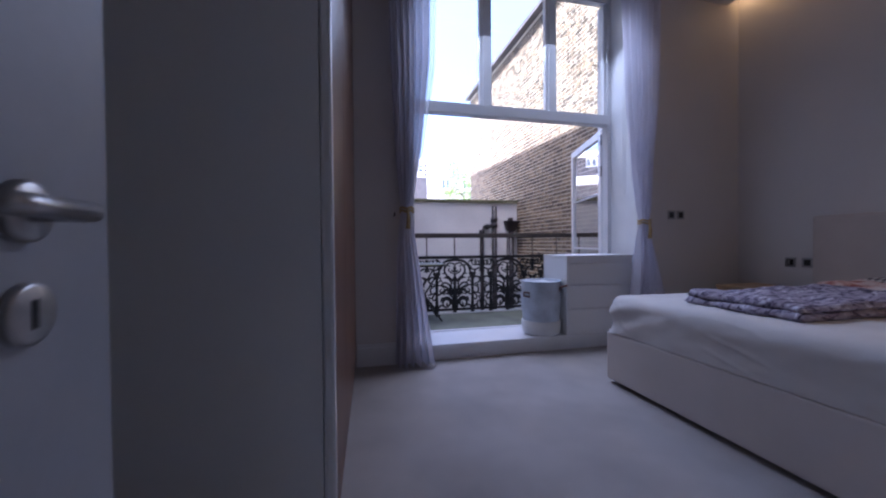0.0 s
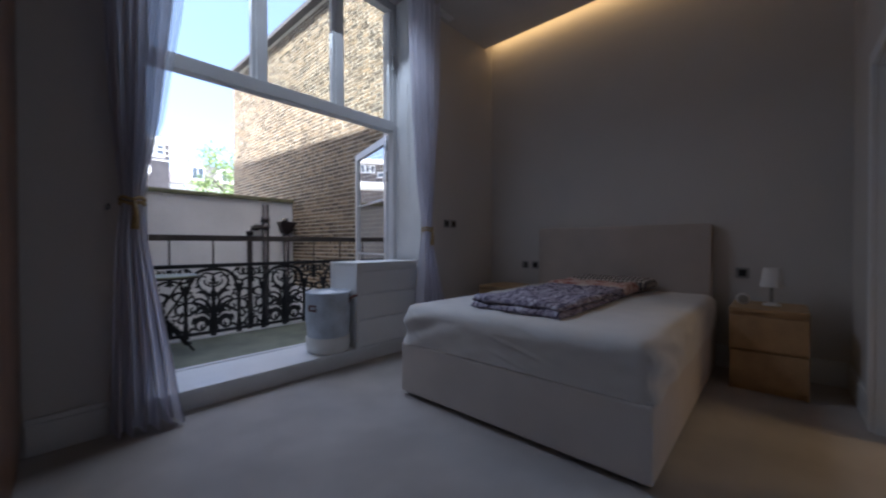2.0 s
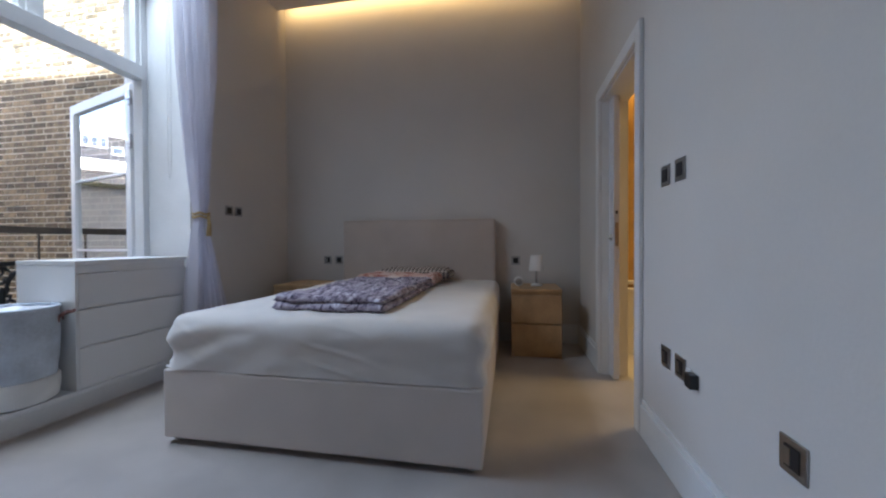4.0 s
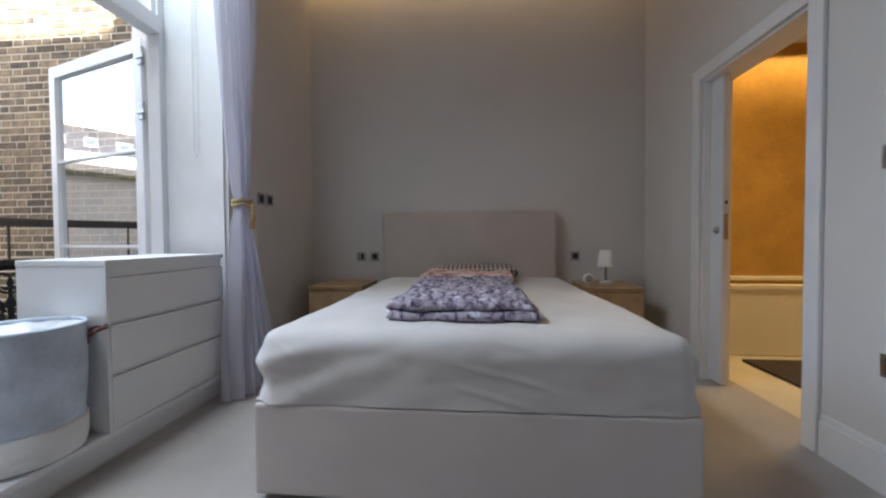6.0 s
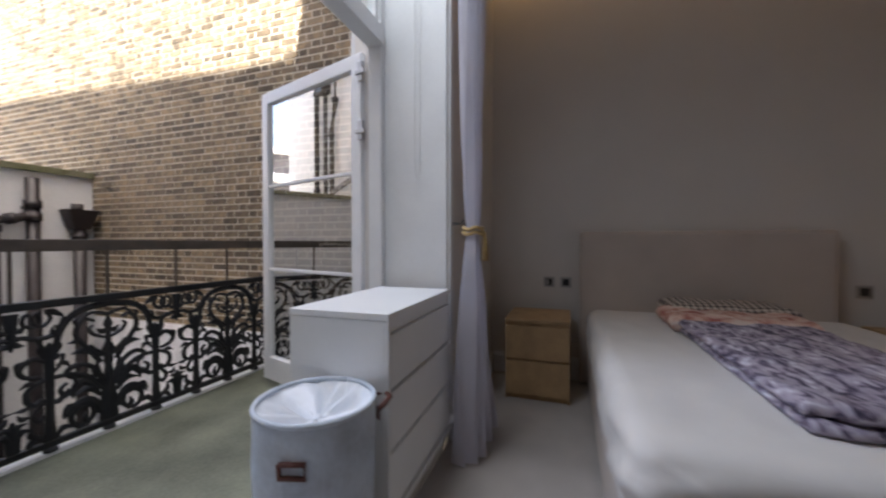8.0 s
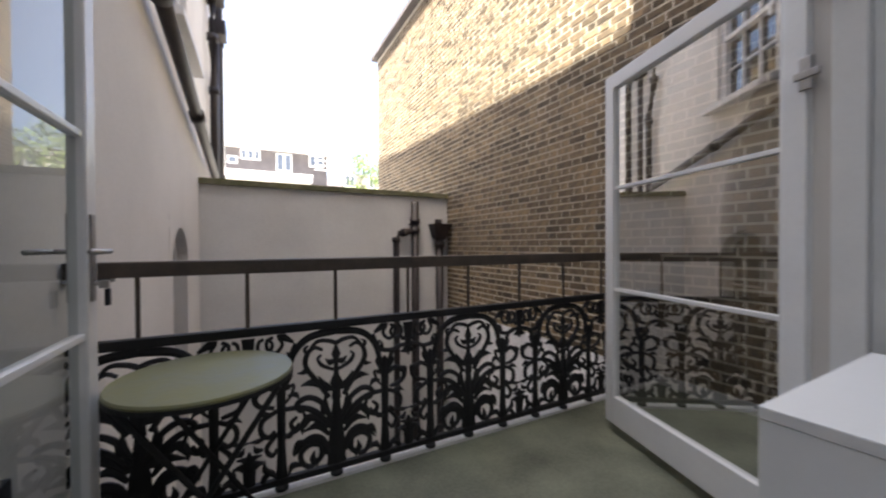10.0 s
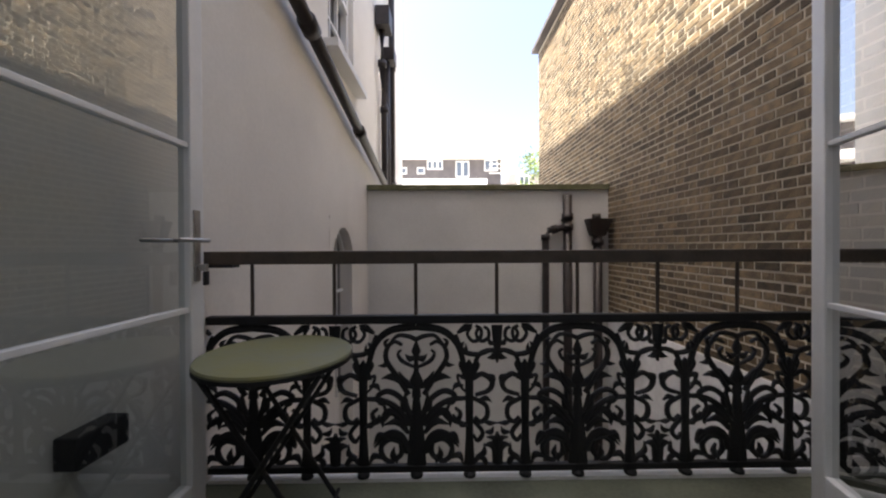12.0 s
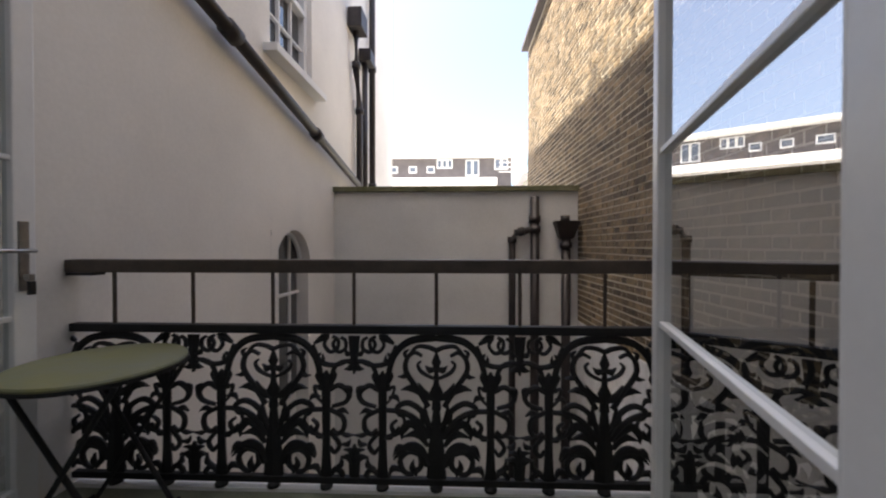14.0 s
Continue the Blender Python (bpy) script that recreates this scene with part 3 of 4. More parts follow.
# the neighbour's side wall runs slightly askew, with all that is fixed to it
ASKEW = pose(0.86, 4.87, 0, 0, 0, -1.1) @ Matrix.Translation((-0.86, -4.87, 0))
for o in (west_wall, w2, sw, sl, tp, hp, hp2):
    o.matrix_world = ASKEW

sp = pipe_run("soil_pipe", "black soil pipe with a branch on the yard wall", [[(3.83, 8.45, 1.42), (3.68, 8.45, 1.38), (3.56, 8.45, 1.36), (3.51, 8.45, 1.28), (3.51, 8.45, -3.4)]],
              [((3.51, 8.45, 1.22), (3.51, 8.45, 1.30)), ((3.60, 8.45, 1.365), (3.68, 8.45, 1.385))], 0.048)
part("main_pipe", tube(bmesh.new(), [(3.83, 8.45, -3.4), (3.83, 8.45, 1.868)], 0.062), PIPE, sp, "", True)
for z in (1.36, 1.51):
    part("socket", tube(bmesh.new(), [(3.83, 8.45, z), (3.83, 8.45, z + 0.09)], 0.08), PIPE, sp, "", True)
bx("bracket", (3.76, 3.90, 8.46, 8.527, 1.49, 1.53), PIPE, sp)
hh = pipe_run("rainwater_pipe", "black rainwater pipe with a hopper head on the yard wall", [[(4.26, 8.43, -3.4), (4.26, 8.43, 1.30)], [(4.26, 8.47, 1.5), (4.26, 8.47, 1.60)]], [((4.26, 8.43, 1.14), (4.26, 8.43, 1.22))], 0.062)
bm = bmesh.new()
vs = [bm.verts.new(p) for p in ((4.17, 8.36, 1.27), (4.35, 8.36, 1.27), (4.35, 8.52, 1.27), (4.17, 8.52, 1.27), (4.09, 8.30, 1.52), (4.43, 8.30, 1.52), (4.43, 8.525, 1.52), (4.09, 8.525, 1.52))]
for q in ((0, 3, 2, 1), (4, 5, 6, 7), (0, 1, 5, 4), (1, 2, 6, 5), (2, 3, 7, 6), (3, 0, 4, 7)):
    bm.faces.new([vs[i] for i in q])
bmesh.ops.bevel(bm, geom=list(bm.edges), offset=0.012, segments=2, affect="EDGES")
part("hopper_head", bm, PIPE, hh)

# far terrace and its neighbour
far = thing("apartment_building", "long low grey apartment building with white windows far off", "building", at=(0, 36, 0.45))
bx("wall", (-16, 7.6, 0, 8, -3.95, 8.45), SLATE, far)
bx("roof", (-16.5, 8.6, -0.9, 9, 8.45, 8.75), FARWHITE, far, 0.02, "thin white overhanging flat roof")
bx("ledge", (-16, 6.2, -1.3, 0, 5.9, 6.5), FARWHITE, far, 0.02)
bx("roof_box", (-1.2, 2.2, 2, 4, 8.75, 9.3), SLATE, far)
for x0, x1, z0, z1, n in ((-6.9, -5.6, 7.3, 8.2, 2), (-3.4, -2.5, 7.15, 7.75, 1), (-1.5, -0.8, 7.15, 7.75, 1), (0.1, 0.8, 7.15, 7.75, 1), (2.3 - 1.3, 2.4, 7.55, 8.35, 3), (3.55, 4.75, 6.86, 8.3, 2), (6.1, 7.3, 7.4, 8.4, 2), (-11, -9, 7.3, 8.2, 3)):
    w = bx("window", (x0, x1, -0.06, 0.02, z0, z1), FARWHITE, far)
    k = (x1 - x0) / n
    for i in range(n):
        bx("pane", (x0 + k * i + 0.09, x0 + k * (i + 1) - 0.09, -0.09, -0.055, z0 + 0.1, z1 - 0.1), FARGLASS, w)
for z in (7.0, 7.4, 7.8):
    bx("balcony_rail", (6.4, 8.4, -1.0, -0.95, z, z + 0.06), FARWHITE, far)
bx("balcony_post", (7.5, 7.58, -1.0, -0.92, 6.2, 8.45), FARWHITE, far)
far2 = thing("terraced_house", "distant terraced house with a slate mansard roof", "building", at=(12.5, 46, 0))
bx("wall", (-3, 8, 0, 8, -3.5, 7.4), RENDER2, far2)
bm = bmesh.new()
vs = [bm.verts.new(p) for p in ((-3.2, -0.2, 7.4), (8.2, -0.2, 7.4), (8.2, 8, 7.4), (-3.2, 8, 7.4), (-1.8, 1.2, 9.8), (8, 1.2, 9.8), (8, 7, 9.8), (-1.8, 7, 9.8))]
for q in ((0, 3, 2, 1), (4, 5, 6, 7), (0, 1, 5, 4), (1, 2, 6, 5), (2, 3, 7, 6), (3, 0, 4, 7)):
    bm.faces.new([vs[i] for i in q])
part("roof", bm, SLATE, far2)
for x in (-1.2, 1.6, 4.4):
    w = bx("dormer", (x, x + 1.3, -0.3, 1.2, 7.9, 9.4), FARWHITE, far2)
    bx("pane", (x + 0.15, x + 0.6, -0.33, -0.295, 8.1, 9.2), FARGLASS, w)
    bx("pane", (x + 0.7, x + 1.15, -0.33, -0.295, 8.1, 9.2), FARGLASS, w)

# tree behind the yard wall
tree = thing("tree", "leafy green tree beyond the yard wall", "tree", at=(9.6, 28, -3.5))
bm = bmesh.new()
tube(bm, [(0, 0, 0), (0.1, 0, 3), (0.0, 0.1, 6), (0.2, 0, 8.5)], 0.28, 10, 0.1)
part("trunk", bm, BARK, tree, "", True)
rnd = random.Random(4)
for i in range(7):
    a = i * 0.9
    part("limb", tube(bmesh.new(), [(0.05, 0, 5 + 0.4 * i), (0.9 * math.cos(a), 0.9 * math.sin(a), 6.2 + 0.5 * i), (1.8 * math.cos(a), 1.8 * math.sin(a), 7.3 + 0.4 * i)], 0.09, 6, 0.03), BARK, tree)
bm = bmesh.new()
for c in range(60):
    a, rr, hz = rnd.uniform(0, 6.28), 2.3 * math.sqrt(rnd.random()), rnd.uniform(6.6, 11.0)
    rr *= 1.0 - 0.12 * abs(hz - 8.4)
    cx, cy = rr * math.cos(a), rr * math.sin(a)
    for k in range(60):
        p = Vector((cx + rnd.gauss(0, 0.32), cy + rnd.gauss(0, 0.32), hz + rnd.gauss(0, 0.26)))
        u = Vector((rnd.gauss(0, 1), rnd.gauss(0, 1), rnd.gauss(0, 1))).normalized() * rnd.uniform(0.07, 0.13)
        v = u.orthogonal().normalized() * u.length * 0.6
        bm.faces.new([bm.verts.new(q) for q in (p - u, p + v, p + u, p - v)])
part("crown", bm, LEAF, tree)

# ---- balcony railing ----
rail = thing("balcony_railing", "black cast-iron railing with scrolled foliage and a brown handrail", "railing", at=(0, 4.905, 0.016))


def smooth_line(pts, n=5):
    pts = [Vector((p[0], p[1])) for p in pts]
    ext = [2 * pts[0] - pts[1]] + pts + [2 * pts[-1] - pts[-2]]
    out = []
    for i in range(1, len(ext) - 2):
        a, b, c, d = ext[i - 1:i + 3]
        for k in range(n):
            t = k / n
            out.append(0.5 * ((2 * b) + (c - a) * t + (2 * a - 5 * b + 4 * c - d) * t * t + (3 * b - a - 3 * c + d) * t ** 3))
    return out + [pts[-1]]


def stroke(bm, pts, w, n=5, depth=0.011, cut=True):
    """A cast bar along a curve in the panel's plane; w: widths at start, middle, end."""
    line = smooth_line(pts, n)
    rows = []
    for i, p in enumerate(line):
        d = (line[min(i + 1, len(line) - 1)] - line[max(i - 1, 0)])
        d = d.normalized() if d.length else Vector((1, 0))
        nrm = Vector((-d.y, d.x))
        t = i / (len(line) - 1)
        k = (w[0] + (w[1] - w[0]) * 2 * t if t < 0.5 else w[1] + (w[2] - w[1]) * (2 * t - 1)) / 2
        l, r = p + nrm * k, p - nrm * k
        rows.append([bm.verts.new(q) for q in ((l.x, -depth * 0.4, l.y), (p.x, -depth, p.y), (r.x, -depth * 0.4, r.y), (r.x, depth * 0.6, r.y), (l.x, depth * 0.6, l.y))])
    for a, b in zip(rows, rows[1:]):
        for j in range(5):
            bm.faces.new((a[j], a[(j + 1) % 5], b[(j + 1) % 5], b[j]))
    bm.faces.new(rows[0][::-1])
    bm.faces.new(rows[-1])


def motif(bm):
    u = 0.386 / 293
    z0 = 0.79 + 42 * u

    def s(pts, *w, n=5):
        for m in (1, -1):
            stroke(bm, [(m * x * u, z0 - y * u) for x, y in pts], [1.18 * k * u for k in w], n)

    def c(pts, *w):
        stroke(bm, [(x * u, z0 - y * u) for x, y in pts], [k * u for k in w])

    def leaf(x, y, dx, dy, w, bend=0.25):
        s([(x, y), (x + dx * 0.5 - dy * bend, y + dy * 0.5 + dx * bend), (x + dx, y + dy)], w * 0.4, w, 1, n=4)

    c([(0, 610), (0, 520), (0, 430), (0, 330)], 74, 56, 22)
    c([(0, 340), (0, 250), (0, 130)], 34, 20, 8)
    s([(192, 600), (192, 540), (192, 400), (192, 265)], 40, 22, 26)
    s([(192, 275), (192, 235), (192, 205)], 52, 36, 4)
    s([(178, 262), (160, 225), (166, 205)], 10, 12, 3)
    s([(207, 262), (224, 225), (218, 205)], 10, 12, 3)
    s([(176, 235), (150, 150), (95, 98), (0, 82)], 16, 20, 24)
    s([(28, 330), (66, 270), (108, 205), (104, 160), (78, 138), (50, 150)], 15, 15, 9)
    s([(104, 160), (70, 118), (30, 118), (0, 130)], 9, 12, 14)
    s([(104, 165), (112, 140), (98, 128)], 8, 12, 4)
    s([(0, 232), (26, 222), (54, 205), (66, 182), (54, 168)], 8, 12, 6)
    leaf(0, 192, 40, -8, 20, 0.3)
    c([(0, 205), (0, 172), (0, 132)], 6, 34, 4)
    c([(0, 320), (0, 278), (0, 235)], 10, 48, 6)
    s([(6, 305), (38, 288), (64, 246)], 10, 24, 3)
    leaf(30, 470, 90, -30, 26, -0.3)
    leaf(104, 200, 34, 24, 16, 0.3)
    leaf(170, 300, -40, 20, 16, 0.3)
    leaf(150, 420, 40, 26, 18, 0.2)
    leaf(120, 560, 50, 26, 20, -0.4)
    leaf(215, 560, 30, -50, 18, 0.3)
    leaf(250, 470, 30, -20, 16, 0.3)
    leaf(160, 180, 20, -34, 14, 0.3)
    leaf(60, 285, 66, -14, 22, -0.2)
    s([(18, 420), (50, 350), (100, 318), (140, 335), (128, 362), (104, 352)], 16, 16, 10)
    s([(22, 440), (70, 380), (125, 350), (180, 345)], 18, 17, 12)
    s([(30, 440), (90, 392), (120, 420), (122, 448)], 16, 26, 3)
    s([(125, 350), (112, 395), (140, 430), (185, 440)], 8, 12, 8)
    s([(140, 380), (160, 400), (148, 425), (132, 405)], 8, 14, 8)
    leaf(14, 400, 44, -62, 20, 0.15)
    leaf(20, 395, 20, -90, 14, 0.1)
    s([(28, 540), (60, 485), (110, 480), (152, 520)], 22, 34, 4)
    s([(50, 505), (96, 492), (128, 520), (118, 560), (90, 572), (66, 552)], 14, 16, 10)
    s([(60, 505), (54, 540), (74, 570)], 10, 18, 8)
    leaf(70, 575, 10, -56, 20, 0.2)
    leaf(96, 488, 60, 24, 22, -0.35)
    s([(205, 275), (240, 258), (275, 285), (262, 318), (214, 334)], 13, 17, 10)
    leaf(252, 262, 30, 36, 18, -0.3)
    s([(180, 275), (150, 262), (160, 300), (178, 322)], 8, 9, 6)
    s([(205, 345), (252, 372), (256, 412), (234, 432), (212, 415)], 12, 15, 10)
    leaf(228, 352, 46, 8, 16, -0.2)
    leaf(240, 428, 54, 8, 14, 0.1)
    s([(205, 425), (240, 470), (222, 500), (206, 480)], 12, 13, 8)
    s([(292, 600), (292, 520), (292, 470)], 26, 34, 4)
    leaf(289, 545, -46, -28, 24, 0.3)
    leaf(289, 520, -34, -32, 18, 0.3)
    s([(210, 575), (232, 560), (252, 580), (236, 596)], 12, 16, 10)
    s([(205, 250), (226, 190), (262, 172), (293, 176)], 13, 13, 14)
    s([(292, 80), (292, 150), (292, 215)], 32, 22, 3)
    leaf(292, 176, -34, 24, 20, -0.2)
    s([(140, 115), (170, 172), (222, 186), (280, 168)], 16, 15, 10)
    s([(150, 108), (180, 88), (205, 78)], 8, 22, 4)
    s([(200, 84), (186, 112), (206, 138), (232, 128), (236, 96), (216, 82)], 9, 11, 9)
    s([(232, 84), (218, 112), (236, 138), (262, 126), (262, 98), (246, 86)], 9, 11, 9)
    leaf(262, 130, 26, 18, 16)
    leaf(150, 150, 24, -10, 14)


bm = bmesh.new()
motif(bm)
first = part("panel", bm, IRON, rail, "cast-iron scroll and leaf panel")
first.location = (1.849 - 0.774, 0, 0)
for i in range(1, 5):
    o = first.copy()
    scene.collection.objects.link(o)
    o.location.x = 1.849 + 0.774 * (i - 1)
bx("top_bar", (0.865, 4.455, -0.022, 0.022, 0.752, 0.792), IRON, rail, 0.005)
bx("bottom_bar", (0.865, 4.455, -0.016, 0.016, 0.045, 0.075), IRON, rail, 0.004)
foot = None
for k in range(-1, 5):
    for off in (-0.2535, 0.0, 0.2535):
        x = 1.849 + 0.774 * k + off
        if 0.9 < x < 4.42:
            if foot is None:
                foot = part("foot", lathe(bmesh.new(), [(0.03, 0.021), (0.03, 0.035), (0.018, 0.046)], seg=10), IRON, rail)
                foot.location.x = x
            else:
                o = foot.copy()
                scene.collection.objects.link(o)
                o.location.x = x
for k in range(-2, 7):
    x = 1.849 + 0.387 * k
    if 0.9 < x < 4.42:
        part("baluster", tube(bmesh.new(), [(x, 0, 0.792), (x, 0, 1.037)], 0.0085, 8), BRONZE, rail, "thin brown upright bar")
bx("handrail", (0.865, 4.455, -0.04, 0.04, 1.037, 1.098), BRONZE, rail, 0.006, "brown rectangular handrail")
bx("wall_bracket", (0.862, 1.0, -0.03, 0.03, 1.022, 1.036), BLACKP, rail)

vent = thing("wall_light", "small black box light on the rendered balcony wall", "wall light", at=(0.852, 4.30, 0.54), turn=-1.1)
bx("housing", (0.002, 0.075, -0.09, 0.085, -0.048, 0.048), BLACKP, vent, 0.008)
bx("back_plate", (0.0, 0.0018, -0.07, 0.07, -0.035, 0.035), BLACKP, vent)

# folding bistro table on the balcony
tb = thing("bistro_table", "round green-painted folding metal table, weathered, on the balcony", "table", at=(1.335, 4.575, 0.035))
part("tabletop", lathe(bmesh.new(), [(0.0, 0.672), (0.267, 0.672), (0.278, 0.676), (0.280, 0.686), (0.276, 0.693), (0.255, 0.693), (0.0, 0.694)], seg=48, cap=False), MOSSY, tb, "green tabletop with yellow-green stains")
part("rim", lathe(bmesh.new(), [(0.270, 0.664), (0.281, 0.664), (0.281, 0.678), (0.270, 0.678)], seg=48, cap=False), IRON, tb)
for s in (-1, 1):
    part("leg", tube(bmesh.new(), [(-0.22, 0.15 * s, 0.665), (0.22, 0.13 * s, -0.014)], 0.010, 8), IRON, tb)
    part("leg", tube(bmesh.new(), [(0.22, 0.17 * s, 0.665), (-0.22, 0.15 * s, -0.014)], 0.010, 8), IRON, tb)
for x, z in ((-0.19, 0.06), (0.19, 0.06)):
    part("stretcher", tube(bmesh.new(), [(x, -0.15, z), (x, 0.15, z)], 0.008, 8), IRON, tb)

# ---- bedroom furniture ----
wd = thing("wardrobe", "tall built-in wardrobe with dark brown glossy doors and white end panel", "wardrobe", at=(0.457, 1.21, 0), turn=-2.3)
bx("end_panel", (-0.77, -0.037, 0.0, 0.03, 0, CEILZ - 0.005), LAMINATE, wd)
bx("corner_post", (-0.036, 0.0, 0.0, 0.036, 0, CEILZ - 0.005), TRIM, wd, 0.01)
bx("carcass", (-0.77, -0.03, 0.04, 1.78, 0, CEILZ - 0.005), LAMINATE, wd)
for i in range(3):
    bx("door", (-0.028, -0.006, 0.04 + 0.58 * i, 0.616 + 0.58 * i, 0.07, CEILZ - 0.03), WALNUT, wd, 0.003)
bx("plinth", (-0.029, -0.014, 0.04, 1.78, 0, 0.066), WALNUT, wd)

bed = thing("bed", "king-size divan bed with cream fabric base and headboard", "bed")
X0, X1, Y0, Y1 = 2.222, 4.25, 0.768, 2.275
bx("base", (X0, 3.245, Y0, Y1, 0.03, 0.354), BEDBASE, bed, 0.012)
bx("base", (3.25, X1 - 0.02, Y0, Y1, 0.03, 0.354), BEDBASE, bed, 0.012)
for x in (X0 + 0.05, X1 - 0.1):
    for y in (Y0 + 0.05, Y1 - 0.05):
        c = part("castor", lathe(bmesh.new(), [(0.004, -0.012), (0.018, -0.012), (0.018, 0.012), (0.004, 0.012)], seg=16), STEEL, bed, "small steel castor", True)
        c.matrix_local = pose(x, y, 0.018, 90, 0, 0)
hb = bx("headboard", (4.255, 4.36, 0.80, 2.335, 0.02, 1.18), HEADB, bed, 0.025, "beige fabric headboard")

# mattress under a creased fitted sheet
bm = bmesh.new()
NX, NY, NZ = 90, 70, 12
H0, H1 = 0.357, 0.607
M0, M1 = Y0 - 0.012, Y1 + 0.016


def mattress_point(a, b, c):
    """a, b in 0..1 over the plan, c in 0..1 up the side; rounded box with creases and soft sag."""
    x, y, z = X0 + (X1 - X0) * a, M0 + (M1 - M0) * b, H0 + (H1 - H0) * c
    return Vector((x, y, z))


def relax(p, nrm):
    n1 = noise.noise(Vector((p.x * 2.2, p.y * 2.2, p.z * 4)))
    top = min(1.0, max(0.0, (nrm.z - 0.15) / 0.7))
    up = nrm * (0.007 * n1 + 0.005 * noise.noise(Vector((p.x * 6, p.y * 9, 1))))
    if top < 1.0:
        s = p.y if abs(nrm.x) > abs(nrm.y) else p.x
        fold = math.sin((s * 1.0 + p.z * 2.4) * 15 + 2.5 * n1) * math.exp(-((p.y - Y1) ** 2) / 0.10 if abs(nrm.x) > abs(nrm.y) else -((p.x - X0) ** 2) / 0.3)
        fold2 = noise.noise(Vector((s * 3.2 + p.z * 3.5, p.z * 11 - s * 2.5, 3.1)))
        fold2 += 0.5 * noise.noise(Vector((s * 9 + p.z * 14, p.z * 16 - s * 4, 7.7)))
        crease = max(0.0, math.sin((s * 0.8 - p.z * 2.2) * 34 + 6 * noise.noise(Vector((s * 2, p.z * 3, 5))))) ** 6 * max(0.0, noise.noise(Vector((s * 2.5, p.z * 2, 9))))
        side = nrm * (0.012 * fold + 0.008 * fold2 + 0.014 * crease - 0.004)
        return p + up * top + side * (1.0 - top)
    return p + up


def patch(fn, nu, nv, nrm):
    g = [[None] * (nv + 1) for _ in range(nu + 1)]
    R = 0.085
    lo, hi = Vector((X0 + R, M0 + R, H0 - 1)), Vector((X1 - R, M1 - R, H1 - R))
    for i in range(nu + 1):
        for j in range(nv + 1):
            p = fn(i / nu, j / nv)
            q = Vector((min(max(p.x, lo.x), hi.x), min(max(p.y, lo.y), hi.y), min(p.z, hi.z)))
            d = p - q
            k = d.normalized() if d.length > 1e-6 else nrm
            p2 = q + k * min(R, d.length)
            g[i][j] = bm.verts.new(relax(p2, k))
    for i in range(nu):
        for j in range(nv):
            bm.faces.new((g[i][j], g[i + 1][j], g[i + 1][j + 1], g[i][j + 1]))


patch(lambda a, b: mattress_point(a, b, 1), NX, NY, Vector((0, 0, 1)))
patch(lambda a, b: mattress_point(0, a, b), 110, 26, Vector((-1, 0, 0)))
patch(lambda a, b: mattress_point(1, a, b), 20, 12, Vector((1, 0, 0)))
patch(lambda a, b: mattress_point(a, 0, b), 110, 26, Vector((0, -1, 0)))
patch(lambda a, b: mattress_point(a, 1, b), 110, 26, Vector((0, 1, 0)))
bmesh.ops.remove_doubles(bm, verts=bm.verts, dist=0.004)
mt = thing("mattress", "mattress in a creased off-white fitted sheet on the divan", "mattress")
part("fitted_sheet", bm, LINEN, mt, "creased off-white cotton sheet", True)
bm = bmesh.new()
tube(bm, [(X0 + 0.02, M0 + 0.02, 0.362), (X0 + 0.02, M1 - 0.02, 0.362), (X1 - 0.02, M1 - 0.02, 0.362), (X1 - 0.02, M0 + 0.02, 0.362), (X0 + 0.02, M0 + 0.02, 0.362)], 0.007, 6)
part("elastic_hem", bm, LINEN, mt, "gathered hem along the lower edge", True)


def soft_slab(name, cx, cy, z, lx, ly, h, mat, seed, rough=0.02, edge=0.05, turn=0.0, label="", category="", parent=None):
    bm = bmesh.new()
    nu, nv = 56, 44
    off = Vector((seed * 7.3, seed * 3.1, 0))
    top, bot = [], []
    for i in range(nu + 1):
        rt, rb = [], []
        for j in range(nv + 1):
            a, b = i / nu * 2 - 1, j / nv * 2 - 1
            wob = 1 + 0.035 * noise.noise(Vector((a * 2.5, b * 2.5, 0)) + off)
            x, y = a * lx / 2 * wob, b * ly / 2 * wob
            e = min(1.0, min((1 - abs(a)) * lx / 2, (1 - abs(b)) * ly / 2) / edge)
            prof = math.sqrt(max(0.0, 1 - (1 - e) ** 2))
            lump = noise.noise(Vector((x * 5, y * 5, 0)) + off) + 0.6 * noise.noise(Vector((x * 11, y * 11, 2)) + off)
            zt = z + h * 0.5 + prof * (h * 0.5 + rough * lump)
            zb = z + h * 0.5 - prof * h * 0.5
            rt.append(bm.verts.new((x, y, zt)))
            rb.append(bm.verts.new((x, y, max(z, zb))) if 0 < i < nu and 0 < j < nv else rt[-1])
        top.append(rt)
        bot.append(rb)
    for i in range(nu):
        for j in range(nv):
            bm.faces.new((top[i][j], top[i + 1][j], top[i + 1][j + 1], top[i][j + 1]))
            bm.faces.new((bot[i][j + 1], bot[i + 1][j + 1], bot[i + 1][j], bot[i][j]))
    ob = part(name, bm, mat, parent, "", True)
    ob.matrix_local = pose(cx, cy, 0, 0, 0, turn)
    if category:
        tagged(ob, label, category)
    return ob


